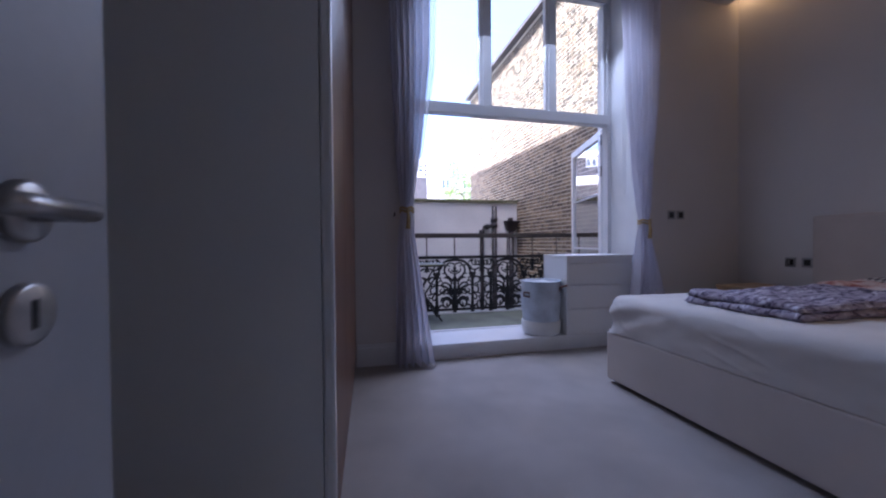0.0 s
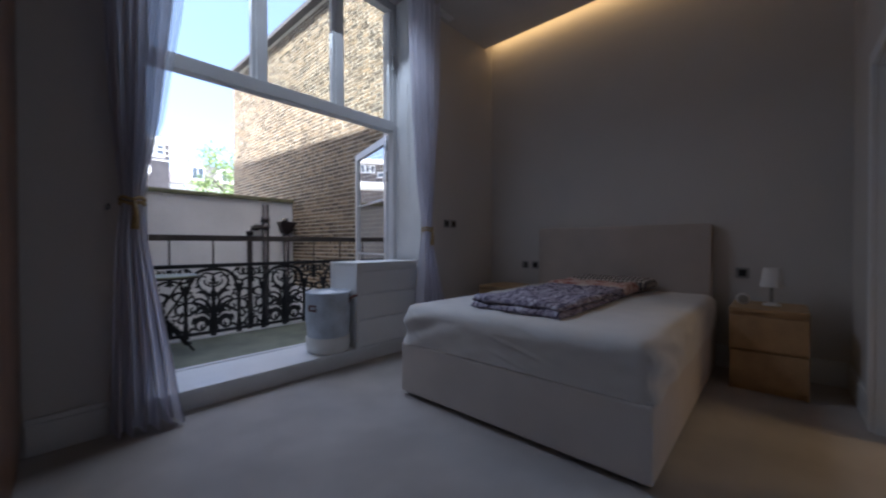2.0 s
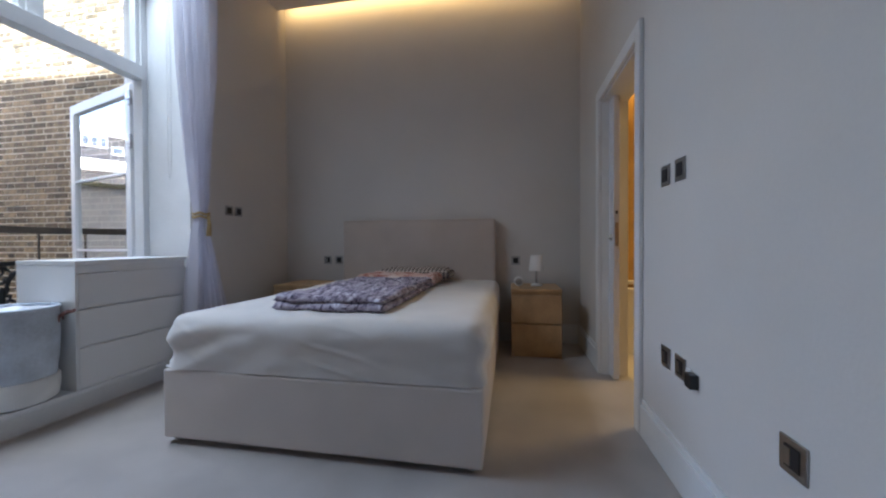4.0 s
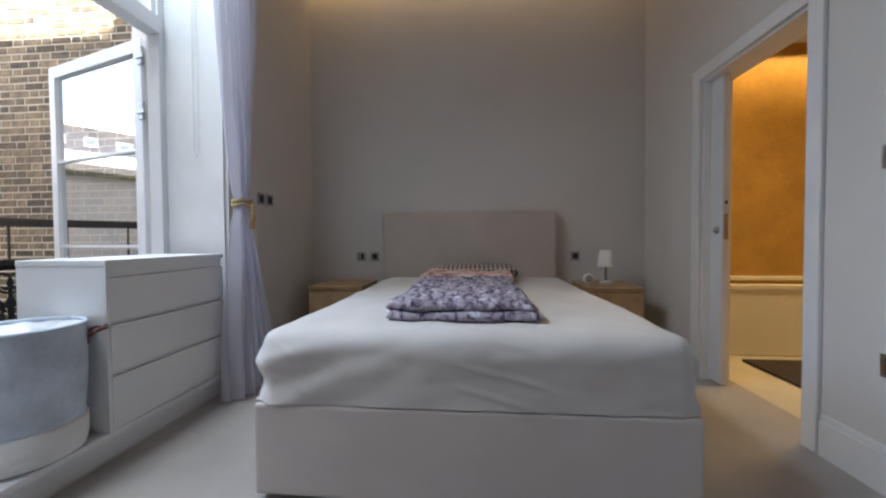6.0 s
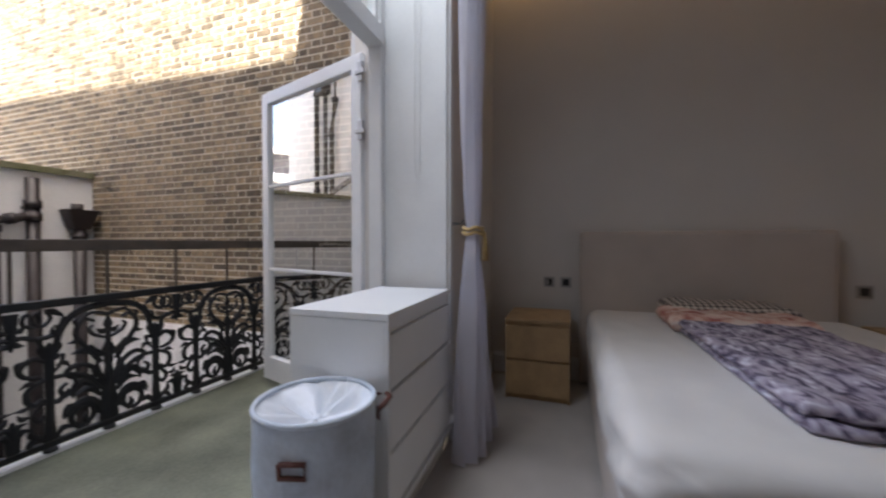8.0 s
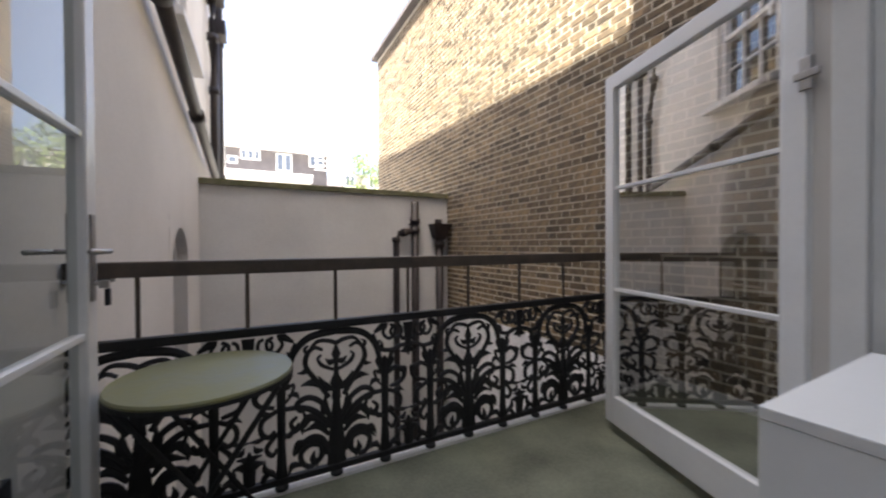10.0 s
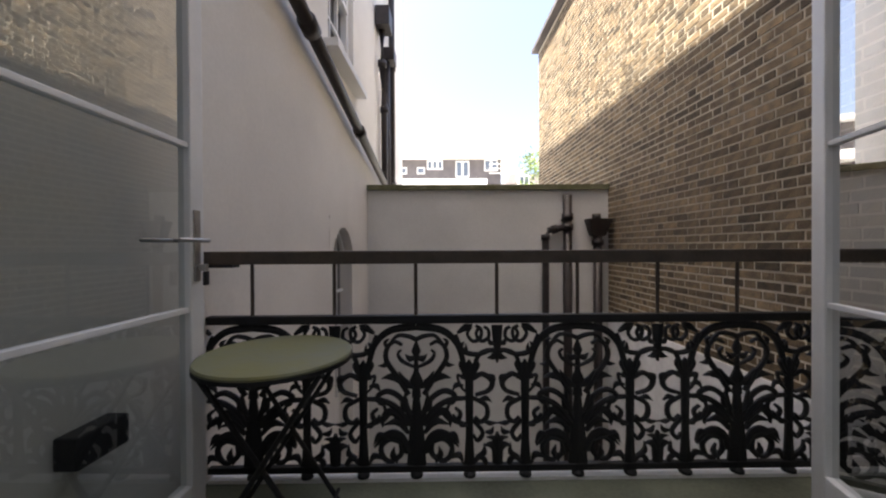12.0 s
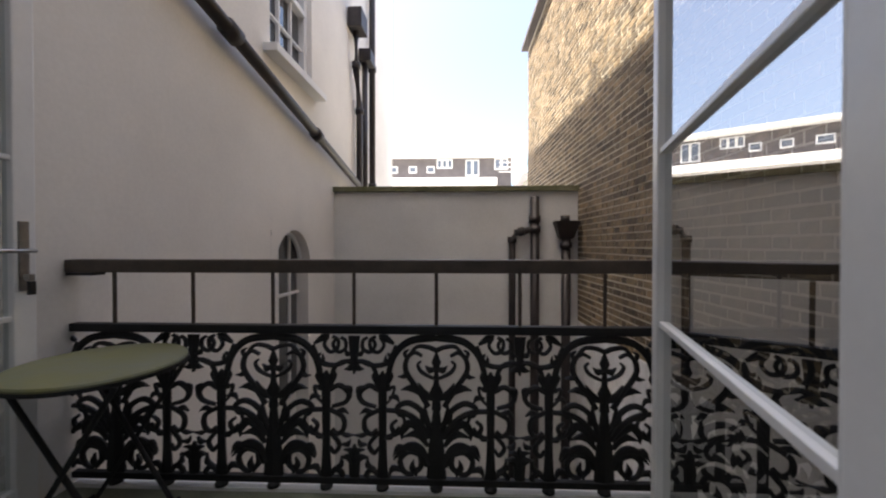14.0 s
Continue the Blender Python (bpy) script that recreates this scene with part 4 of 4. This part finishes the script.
dv = thing("duvet", "folded purple-grey printed duvet lying on the bed", "duvet")
soft_slab("lower_fold", 3.04, 1.545, 0.607, 1.26, 0.61, 0.038, DUVET, 1, 0.014, 0.03, 0, parent=dv)
soft_slab("upper_fold", 3.06, 1.555, 0.640, 1.25, 0.60, 0.040, DUVET, 2, 0.020, 0.04, 0, parent=dv)
soft_slab("turned_corner", 3.74, 1.56, 0.612, 0.40, 0.66, 0.085, DUVETIN, 3, 0.02, 0.05, 0, parent=dv)["label"] = "pink floral inner side"
soft_slab("pillow", 4.02, 1.50, 0.609, 0.36, 0.66, 0.12, PLAID, 5, 0.012, 0.12, 0, "flat plaid pillow lying by the headboard", "pillow")


def nightstand(y0, y1, label):
    ob = thing("nightstand", label, "nightstand", "nightstands beside the bed", at=(3.85, y0, 0))
    w = y1 - y0
    bx("side", (0.012, 0.475, 0.0, 0.016, 0, 0.541), OAK, ob, 0.001)
    bx("side", (0.012, 0.475, w - 0.016, w, 0, 0.541), OAK, ob, 0.001)
    bx("body", (0.016, 0.475, 0.017, w - 0.017, 0.03, 0.541), OAK, ob, 0.001)
    bx("top", (0.0, 0.48, -0.002, w + 0.002, 0.543, 0.566), OAK, ob, 0.003)
    bx("plinth", (0.03, 0.45, 0.018, w - 0.018, 0, 0.029), OAK, ob)
    bx("drawer_front", (-0.004, 0.0115, 0.004, w - 0.004, 0.045, 0.275), OAK, ob, 0.002)
    bx("drawer_front", (-0.004, 0.0115, 0.004, w - 0.004, 0.291, 0.515), OAK, ob, 0.002)
    return ob


nightstand(2.405, 2.84, "light oak two-drawer nightstand between bed and window wall")
nightstand(0.25, 0.655, "light oak two-drawer nightstand carrying a small lamp")
lamp = thing("table_lamp", "small white table lamp with a steel stem, unlit", "lamp", at=(4.12, 0.435, 0.5665))
part("base", lathe(bmesh.new(), [(0.05, 0), (0.05, 0.012), (0.02, 0.022), (0.006, 0.024)]), SHADE, lamp, "", True)
part("stem", tube(bmesh.new(), [(0, 0, 0.02), (0, 0, 0.15)], 0.011), STEEL, lamp, "", True)
part("shade", lathe(bmesh.new(), [(0.066, 0.135), (0.048, 0.27), (0.046, 0.27), (0.064, 0.135)], cap=False), SHADE, lamp, "white tapered shade", True)
ck = thing("alarm_clock", "small white round alarm clock on the nightstand", "clock", at=(4.06, 0.59, 0.5665))
c = part("case", lathe(bmesh.new(), [(0.004, -0.018), (0.036, -0.018), (0.04, -0.01), (0.04, 0.012), (0.034, 0.016), (0.004, 0.016)]), SHADE, ck, "", True)
c.matrix_local = pose(0, 0, 0.042, 0, -90, 0)
c = part("face", lathe(bmesh.new(), [(0.001, 0.0165), (0.03, 0.0165), (0.03, 0.018), (0.001, 0.018)]), STEEL, ck)
c.matrix_local = pose(0, 0, 0.042, 0, -90, 0)

dr = thing("dresser", "white three-drawer chest standing on the window step", "chest of drawers", at=(2.36, 2.987, 0.1425), turn=1.0)
DW, DD, DH = 0.71, 0.40, 0.714
bx("body", (0, DW, 0.016, DD, 0.0, DH - 0.026), LAMINATE, dr, 0.002)
bx("top", (-0.002, DW + 0.002, -0.002, DD, DH - 0.025, DH), LAMINATE, dr, 0.003)
for z0, z1 in ((0.03, 0.228), (0.244, 0.440), (0.456, 0.640)):
    bx("drawer_front", (0.016, DW - 0.004, -0.001, 0.0155, z0, z1), LAMINATE, dr, 0.002)
bx("side_edge", (0.0, 0.0145, 0.0, 0.0155, 0.0, DH - 0.026), LAMINATE, dr)
bx("finger_gap", (0.018, DW - 0.006, 0.010, 0.0158, 0.641, DH - 0.027), LAMINATE, dr)

# laundry basket with ribbed cloth
hmp = thing("laundry_basket", "round white and blue-grey cloth laundry basket with plastic liner", "laundry basket", at=(2.185, 3.14, 0.1435))
hmp.scale = (0.93, 0.93, 1.0)
bm = bmesh.new()
seg = 96
rings = []
for i in range(15):
    t = i / 14
    r = 0.172 + 0.012 * t + 0.008 * math.sin(3.14 * t)
    ring = []
    for j in range(seg):
        a = 6.28319 * j / seg
        k = r + (0.0022 if j % 2 else 0) + 0.006 * noise.noise(Vector((math.cos(a) * 2, math.sin(a) * 2, t * 3)))
        ring.append(bm.verts.new((k * math.cos(a), k * math.sin(a), 0.10 + 0.375 * t)))
    rings.append(ring)
for q, w in zip(rings, rings[1:]):
    for j in range(seg):
        bm.faces.new((q[j], q[(j + 1) % seg], w[(j + 1) % seg], w[j]))
part("wall", bm, BAGCLOTH, hmp, "blue-grey ribbed translucent cloth", True)
part("base", lathe(bmesh.new(), [(0.01, 0), (0.155, 0.0), (0.178, 0.012), (0.187, 0.06), (0.188, 0.122), (0.180, 0.128)], seg=48), BAGBASE, hmp, "white canvas bottom", True)
bm = bmesh.new()
tube(bm, [(0.185 * math.cos(6.28319 * j / 40), 0.185 * math.sin(6.28319 * j / 40), 0.478) for j in range(41)], 0.0085, 8)
part("rim", bm, BAGCLOTH, hmp, "padded rim", True)
bm = bmesh.new()
rings = []
for i in range(14):
    t = i / 13
    ring = []
    for j in range(72):
        a = 6.28319 * j / 72
        r = 0.179 * (1 - t) + 0.002
        z = 0.472 - 0.055 * math.sin(min(1, t * 1.4) * 1.57) + 0.026 * math.sin(a * 8 + 2 * math.sin(a * 3)) * math.sin(3.14 * min(1, t * 1.15)) + 0.012 * noise.noise(Vector((math.cos(a) * 3, math.sin(a) * 3, t * 2)))
        ring.append(bm.verts.new((r * math.cos(a), r * math.sin(a), z)))
    rings.append(ring)
for q, w in zip(rings, rings[1:]):
    for j in range(72):
        bm.faces.new((q[j], q[(j + 1) % 72], w[(j + 1) % 72], w[j]))
part("liner", bm, LINER, hmp, "crumpled white drawstring liner", True)
for a0 in (198, 318):
    a = radians(a0)
    rad, tan = Vector((math.cos(a), math.sin(a), 0)), Vector((-math.sin(a), math.cos(a), 0))
    base = rad * 0.192
    if a0 == 198:
        # hanging flat against the cloth
        hd = part("handle", tube(bmesh.new(), [(-0.036, 0, 0), (-0.036, 0, -0.036), (0.036, 0, -0.036), (0.036, 0, 0), (-0.036, 0, 0)], 0.0075, 8), LEATHER, hmp, "brown leather handle hanging flat", True)
        hd.matrix_local = Matrix.Translation(base + Vector((0, 0, 0.385))) @ pose(0, 0, 0, 0, 0, a0 + 90)
        continue
    pts = [base + tan * (-0.05) + Vector((0, 0, 0.425)), base + tan * (-0.047) + rad * 0.025 + Vector((0, 0, 0.440)), base + tan * (-0.02) + rad * 0.055 + Vector((0, 0, 0.446)),
           base + tan * 0.02 + rad * 0.055 + Vector((0, 0, 0.446)), base + tan * 0.047 + rad * 0.025 + Vector((0, 0, 0.440)), base + tan * 0.05 + Vector((0, 0, 0.425))]
    part("handle", tube(bmesh.new(), pts, 0.009, 8), LEATHER, hmp, "brown leather handle standing out", True)
    for s in (-1, 1):
        t = part("tab", box(bmesh.new(), -0.012, 0.012, -0.003, 0.003, -0.02, 0.02, 0.002), LEATHER, hmp)
        t.matrix_local = Matrix.Translation(base + tan * 0.05 * s + Vector((0, 0, 0.415))) @ pose(0, 0, 0, 0, 0, a0 + 90)
lb = part("label_tag", box(bmesh.new(), -0.016, 0.016, -0.002, 0.002, -0.016, 0.016), BLACKP, hmp)
lb.matrix_local = pose(0.180 * math.cos(radians(300)), 0.180 * math.sin(radians(300)), 0.09, 0, 0, 30)


def curtain(name, label, stations, mat, pleats, depth, y, group="curtains"):
    """stations: (z, x_left, x_right) from the top down; soft pleats that tighten where it is tied."""
    ob = thing(name, label, "curtain", group)
    bm = bmesh.new()
    rows = []
    nu, nz = pleats * 8, 60
    zs = [s[0] for s in stations][::-1]
    for i in range(nz + 1):
        z = stations[0][0] + (stations[-1][0] - stations[0][0]) * i / nz
        x0 = float(np.interp(z, zs, [s[1] for s in stations][::-1]))
        x1 = float(np.interp(z, zs, [s[2] for s in stations][::-1]))
        amp = depth * min(1.0, 0.35 + (x1 - x0) / 0.30) * (1 + 0.9 * max(0.0, 1.0 - z))
        row = []
        for j in range(nu + 1):
            t = j / nu
            ph = t * pleats * 6.28319 + 0.8 * math.sin(z * 1.7 + t * 5)
            row.append(bm.verts.new((x0 + (x1 - x0) * t, y + amp * math.sin(ph) + 0.3 * amp * math.sin(ph * 0.5 + z * 2), z)))
        rows.append(row)
    for a, b in zip(rows, rows[1:]):
        for j in range(nu):
            bm.faces.new((a[j], a[j + 1], b[j + 1], b[j]))
    part("cloth", bm, mat, ob, "", True)
    return ob


def tie(ob, x, y, z, rx, ry):
    bm = bmesh.new()
    for dz in (-0.012, 0.012):
        tube(bm, [(x + rx * math.cos(0.2618 * k), y + ry * math.sin(0.2618 * k), z + dz + 0.006 * math.sin(k)) for k in range(25)], 0.009, 8)
    part("tie_rope", bm, ROPE, ob, "twisted gold rope tie", True)
    bm = bmesh.new()
    tube(bm, [(x, y - ry - 0.008, z), (x + 0.006, y - ry - 0.012, z - 0.07), (x, y - ry - 0.012, z - 0.15)], 0.009, 8, 0.018)
    part("tassel", bm, ROPE, ob, "", True)


cw = curtain("curtain", "lilac-white curtain gathered with a rope tie beside the window", [(3.355, 0.78, 1.12), (2.4, 0.80, 1.11), (1.7, 0.835, 1.04), (1.24, 0.875, 0.965), (1.0, 0.85, 0.99), (0.4, 0.835, 1.08), (0.015, 0.82, 1.13)], CURTAIN, 6, 0.035, 2.93)
tie(cw, 0.92, 2.93, 1.24, 0.05, 0.05)
curtain("sheer_curtain", "sheer white voile hanging against the window light", [(3.355, 0.98, 1.19), (2.4, 0.99, 1.17), (1.7, 0.95, 1.07), (1.26, 0.90, 0.94)], SHEER, 5, 0.022, 2.985)
ce = curtain("curtain", "lilac-white curtain gathered with a rope tie near the bed", [(3.355, 2.85, 3.24), (2.2, 2.89, 3.225), (1.66, 2.955, 3.17), (1.26, 3.015, 3.15), (1.15, 3.045, 3.125), (1.02, 3.015, 3.15), (0.45, 2.97, 3.29), (0.015, 2.95, 3.40)], CURTAIN, 6, 0.034, 2.88)
tie(ce, 3.085, 2.88, 1.155, 0.05, 0.05)
for x in (0.83, 3.21):
    hk = thing("curtain_hook", "small dark wall hook holding the curtain tie", "hook", at=(x, 3.04, 1.20))
    part("arm", tube(bmesh.new(), [(0, -0.002, 0), (0, -0.06, 0), (0, -0.075, 0.02)], 0.006, 8), BLACKP, hk)
rod = thing("curtain_track", "white curtain track fixed under the ceiling", "curtain track")
bx("track", (0.6, 3.5, 2.90, 2.96, CEILZ - 0.030, CEILZ - 0.002), TRIM, rod, 0.004)
cord = thing("blind_cord", "thin white pull cord hanging in the window reveal", "cord")
part("cord", tube(bmesh.new(), [(3.150, 3.20, 3.4), (3.150, 3.20, 1.50), (3.150, 3.215, 1.45), (3.150, 3.23, 1.50), (3.150, 3.23, 3.4)], 0.0018, 6), LAMINATE, cord)


def switch_plate(x, y, z, turn, label="steel switch plate with black insert on the wall", inner="grid"):
    ob = thing("switch_plate", label, "switch", "switches and sockets", at=(x, y, z), turn=turn)
    bx("plate", (-0.042, 0.042, -0.006, -0.001, -0.042, 0.042), STEEL, ob, 0.0015)
    bx("insert", (-0.024, 0.024, -0.0085, -0.006, -0.026, 0.026), BLACKP, ob, 0.001)
    if inner == "rocker":
        bx("rocker", (-0.02, -0.002, -0.0105, -0.0085, -0.02, 0.02), STEEL, ob)
    return ob


for x in (3.54, 3.65):
    switch_plate(x, NORTH, 1.235, 0, "steel switch plate on the window wall")
for y, k in ((2.438, "grid"), (2.568, "rocker"), (0.612, "grid")):
    switch_plate(EAST, y, 0.778, -90, "steel socket plate beside the headboard", k)
for x in (2.438, 2.302):
    switch_plate(x, SOUTH, 1.218, 180, "steel switch plate beside the bathroom door")
for x in (2.43, 2.295):
    switch_plate(x, SOUTH, 0.465, 180, "low steel socket plate on the white wall", "rocker")
switch_plate(1.725, SOUTH, 0.445, 180, "low steel socket plate on the white wall", "rocker")
tm = thing("thermostat_probe", "small black and white plug beside the sockets", "plug", at=(2.18, SOUTH, 0.455), turn=180)
bx("plug", (-0.022, 0.022, -0.03, -0.001, -0.025, 0.025), BLACKP, tm, 0.004)
bx("cover", (-0.055, -0.024, -0.012, -0.001, -0.03, 0.03), LAMINATE, tm, 0.003)

# ---- brick wall, its pieces last ----
BXW = 4.46
BYN = 12.25           # far end of the wall
bw = tagged(new("house_wall_east"), "old yellow-brown stock brick wall, whitewashed at its foot", "wall", kind="structure")
bm = bmesh.new()


def roofline(y):
    return 5.95


vs = []
for x in (BXW + 0.0035, BXW + 3.0):
    vs.append([bm.verts.new((x, *p)) for p in ((2.0, -3.5), (BYN - 0.012, -3.5), (BYN - 0.012, roofline(BYN) - 0.02), (2.0, roofline(2.0) - 0.02))])
bm.faces.new(vs[0])
bm.faces.new(vs[1][::-1])
for j in range(4):
    bm.faces.new((vs[0][j], vs[1][j], vs[1][(j + 1) % 4], vs[0][(j + 1) % 4]))
part("mortar_bed", bm, MORTAR, bw)
bm = bmesh.new()
bx("whitewash", (BXW - 0.012, BXW + 0.011, OUT, 8.52, -3.5, 0.10), WHITEWASH, bw, 0.0, "rough white-painted foot of the wall")
vs = []
bm.free()
bm = bmesh.new()
q = [(BYN + 0.08, roofline(BYN) - 0.03), (2.0, roofline(2.0) - 0.03 + 0.0), (2.0, roofline(2.0) + 0.07), (BYN + 0.08, roofline(BYN) + 0.06)]
a = [bm.verts.new((BXW - 0.15, *p)) for p in q]
b = [bm.verts.new((BXW + 3.0, *p)) for p in q]
bm.faces.new(a)
bm.faces.new(b[::-1])
for j in range(4):
    bm.faces.new((a[j], b[j], b[(j + 1) % 4], a[(j + 1) % 4]))
part("verge", bm, SLATE, bw, "dark slate verge along the roofline")

COURSE, STRETCH, HEADER, GAP = 0.0755, 0.207, 0.098, 0.0155
rnd = random.Random(11)
unit = {}
for kind, ln in (("s", STRETCH), ("h", HEADER)):
    for v in range(3):
        b_ = box(bmesh.new(), -0.003 + 0.0012 * v, 0.05, -ln / 2, ln / 2, -COURSE / 2 + GAP / 2, COURSE / 2 - GAP / 2)
        me = bpy.data.meshes.new("brick")
        for vert in b_.verts:
            vert.co += Vector((rnd.uniform(-0.0015, 0.0015), rnd.uniform(-0.003, 0.003), rnd.uniform(-0.002, 0.002)))
        b_.to_mesh(me)
        b_.free()
        me.materials.append(BRICKO)
        unit[kind, v] = me
verts, faces = [], []
singles = 0
row = 0
z = 0.10 + COURSE / 2
while z < 6.0:
    y = 3.0 + (0 if row % 2 else (STRETCH + HEADER + 2 * GAP) / 2) + rnd.uniform(-0.015, 0.015)
    k = 0
    while y < BYN - 0.05:
        kind = "s" if k % 2 else "h"
        ln = STRETCH if kind == "s" else HEADER
        end = min(y + ln, BYN)
        if y > OUT - 0.3 and z < roofline(end) - 0.08:
            cy = (y + end) / 2
            if singles < 300 and 0.9 < z < 2.6 and 4.9 < cy < 8.4 and end - y > ln - 0.001:
                o = new("brick", unit[kind, rnd.randrange(3)])
                o.parent = bw
                o.location = (BXW, cy, z)
                singles += 1
            else:
                f0 = BXW + rnd.uniform(-0.003, 0.001)
                h = COURSE / 2 - GAP / 2 - rnd.uniform(0, 0.0025)
                i0 = len(verts)
                s0, s1 = y + rnd.uniform(-0.002, 0.003), end + rnd.uniform(-0.003, 0.002)
                verts += [(f0, s0, z - h), (f0, s1, z - h), (f0, s1, z + h), (f0, s0, z + h), (BXW + 0.03, s0, z - h), (BXW + 0.03, s1, z - h), (BXW + 0.03, s1, z + h), (BXW + 0.03, s0, z + h)]
                faces += [[i0 + i for i in qd] for qd in ((0, 3, 2, 1), (0, 1, 5, 4), (1, 2, 6, 5), (2, 3, 7, 6), (3, 0, 4, 7))]
        y = end + GAP
        k += 1
    z += COURSE
    row += 1
me = bpy.data.meshes.new("brickwork")
me.from_pydata(verts, [], faces)
me.materials.append(BRICK)
bo = new("brickwork", me)
bo.parent = bw
tagged(bo, "weathered yellow-brown stock bricks", kind="stuff")
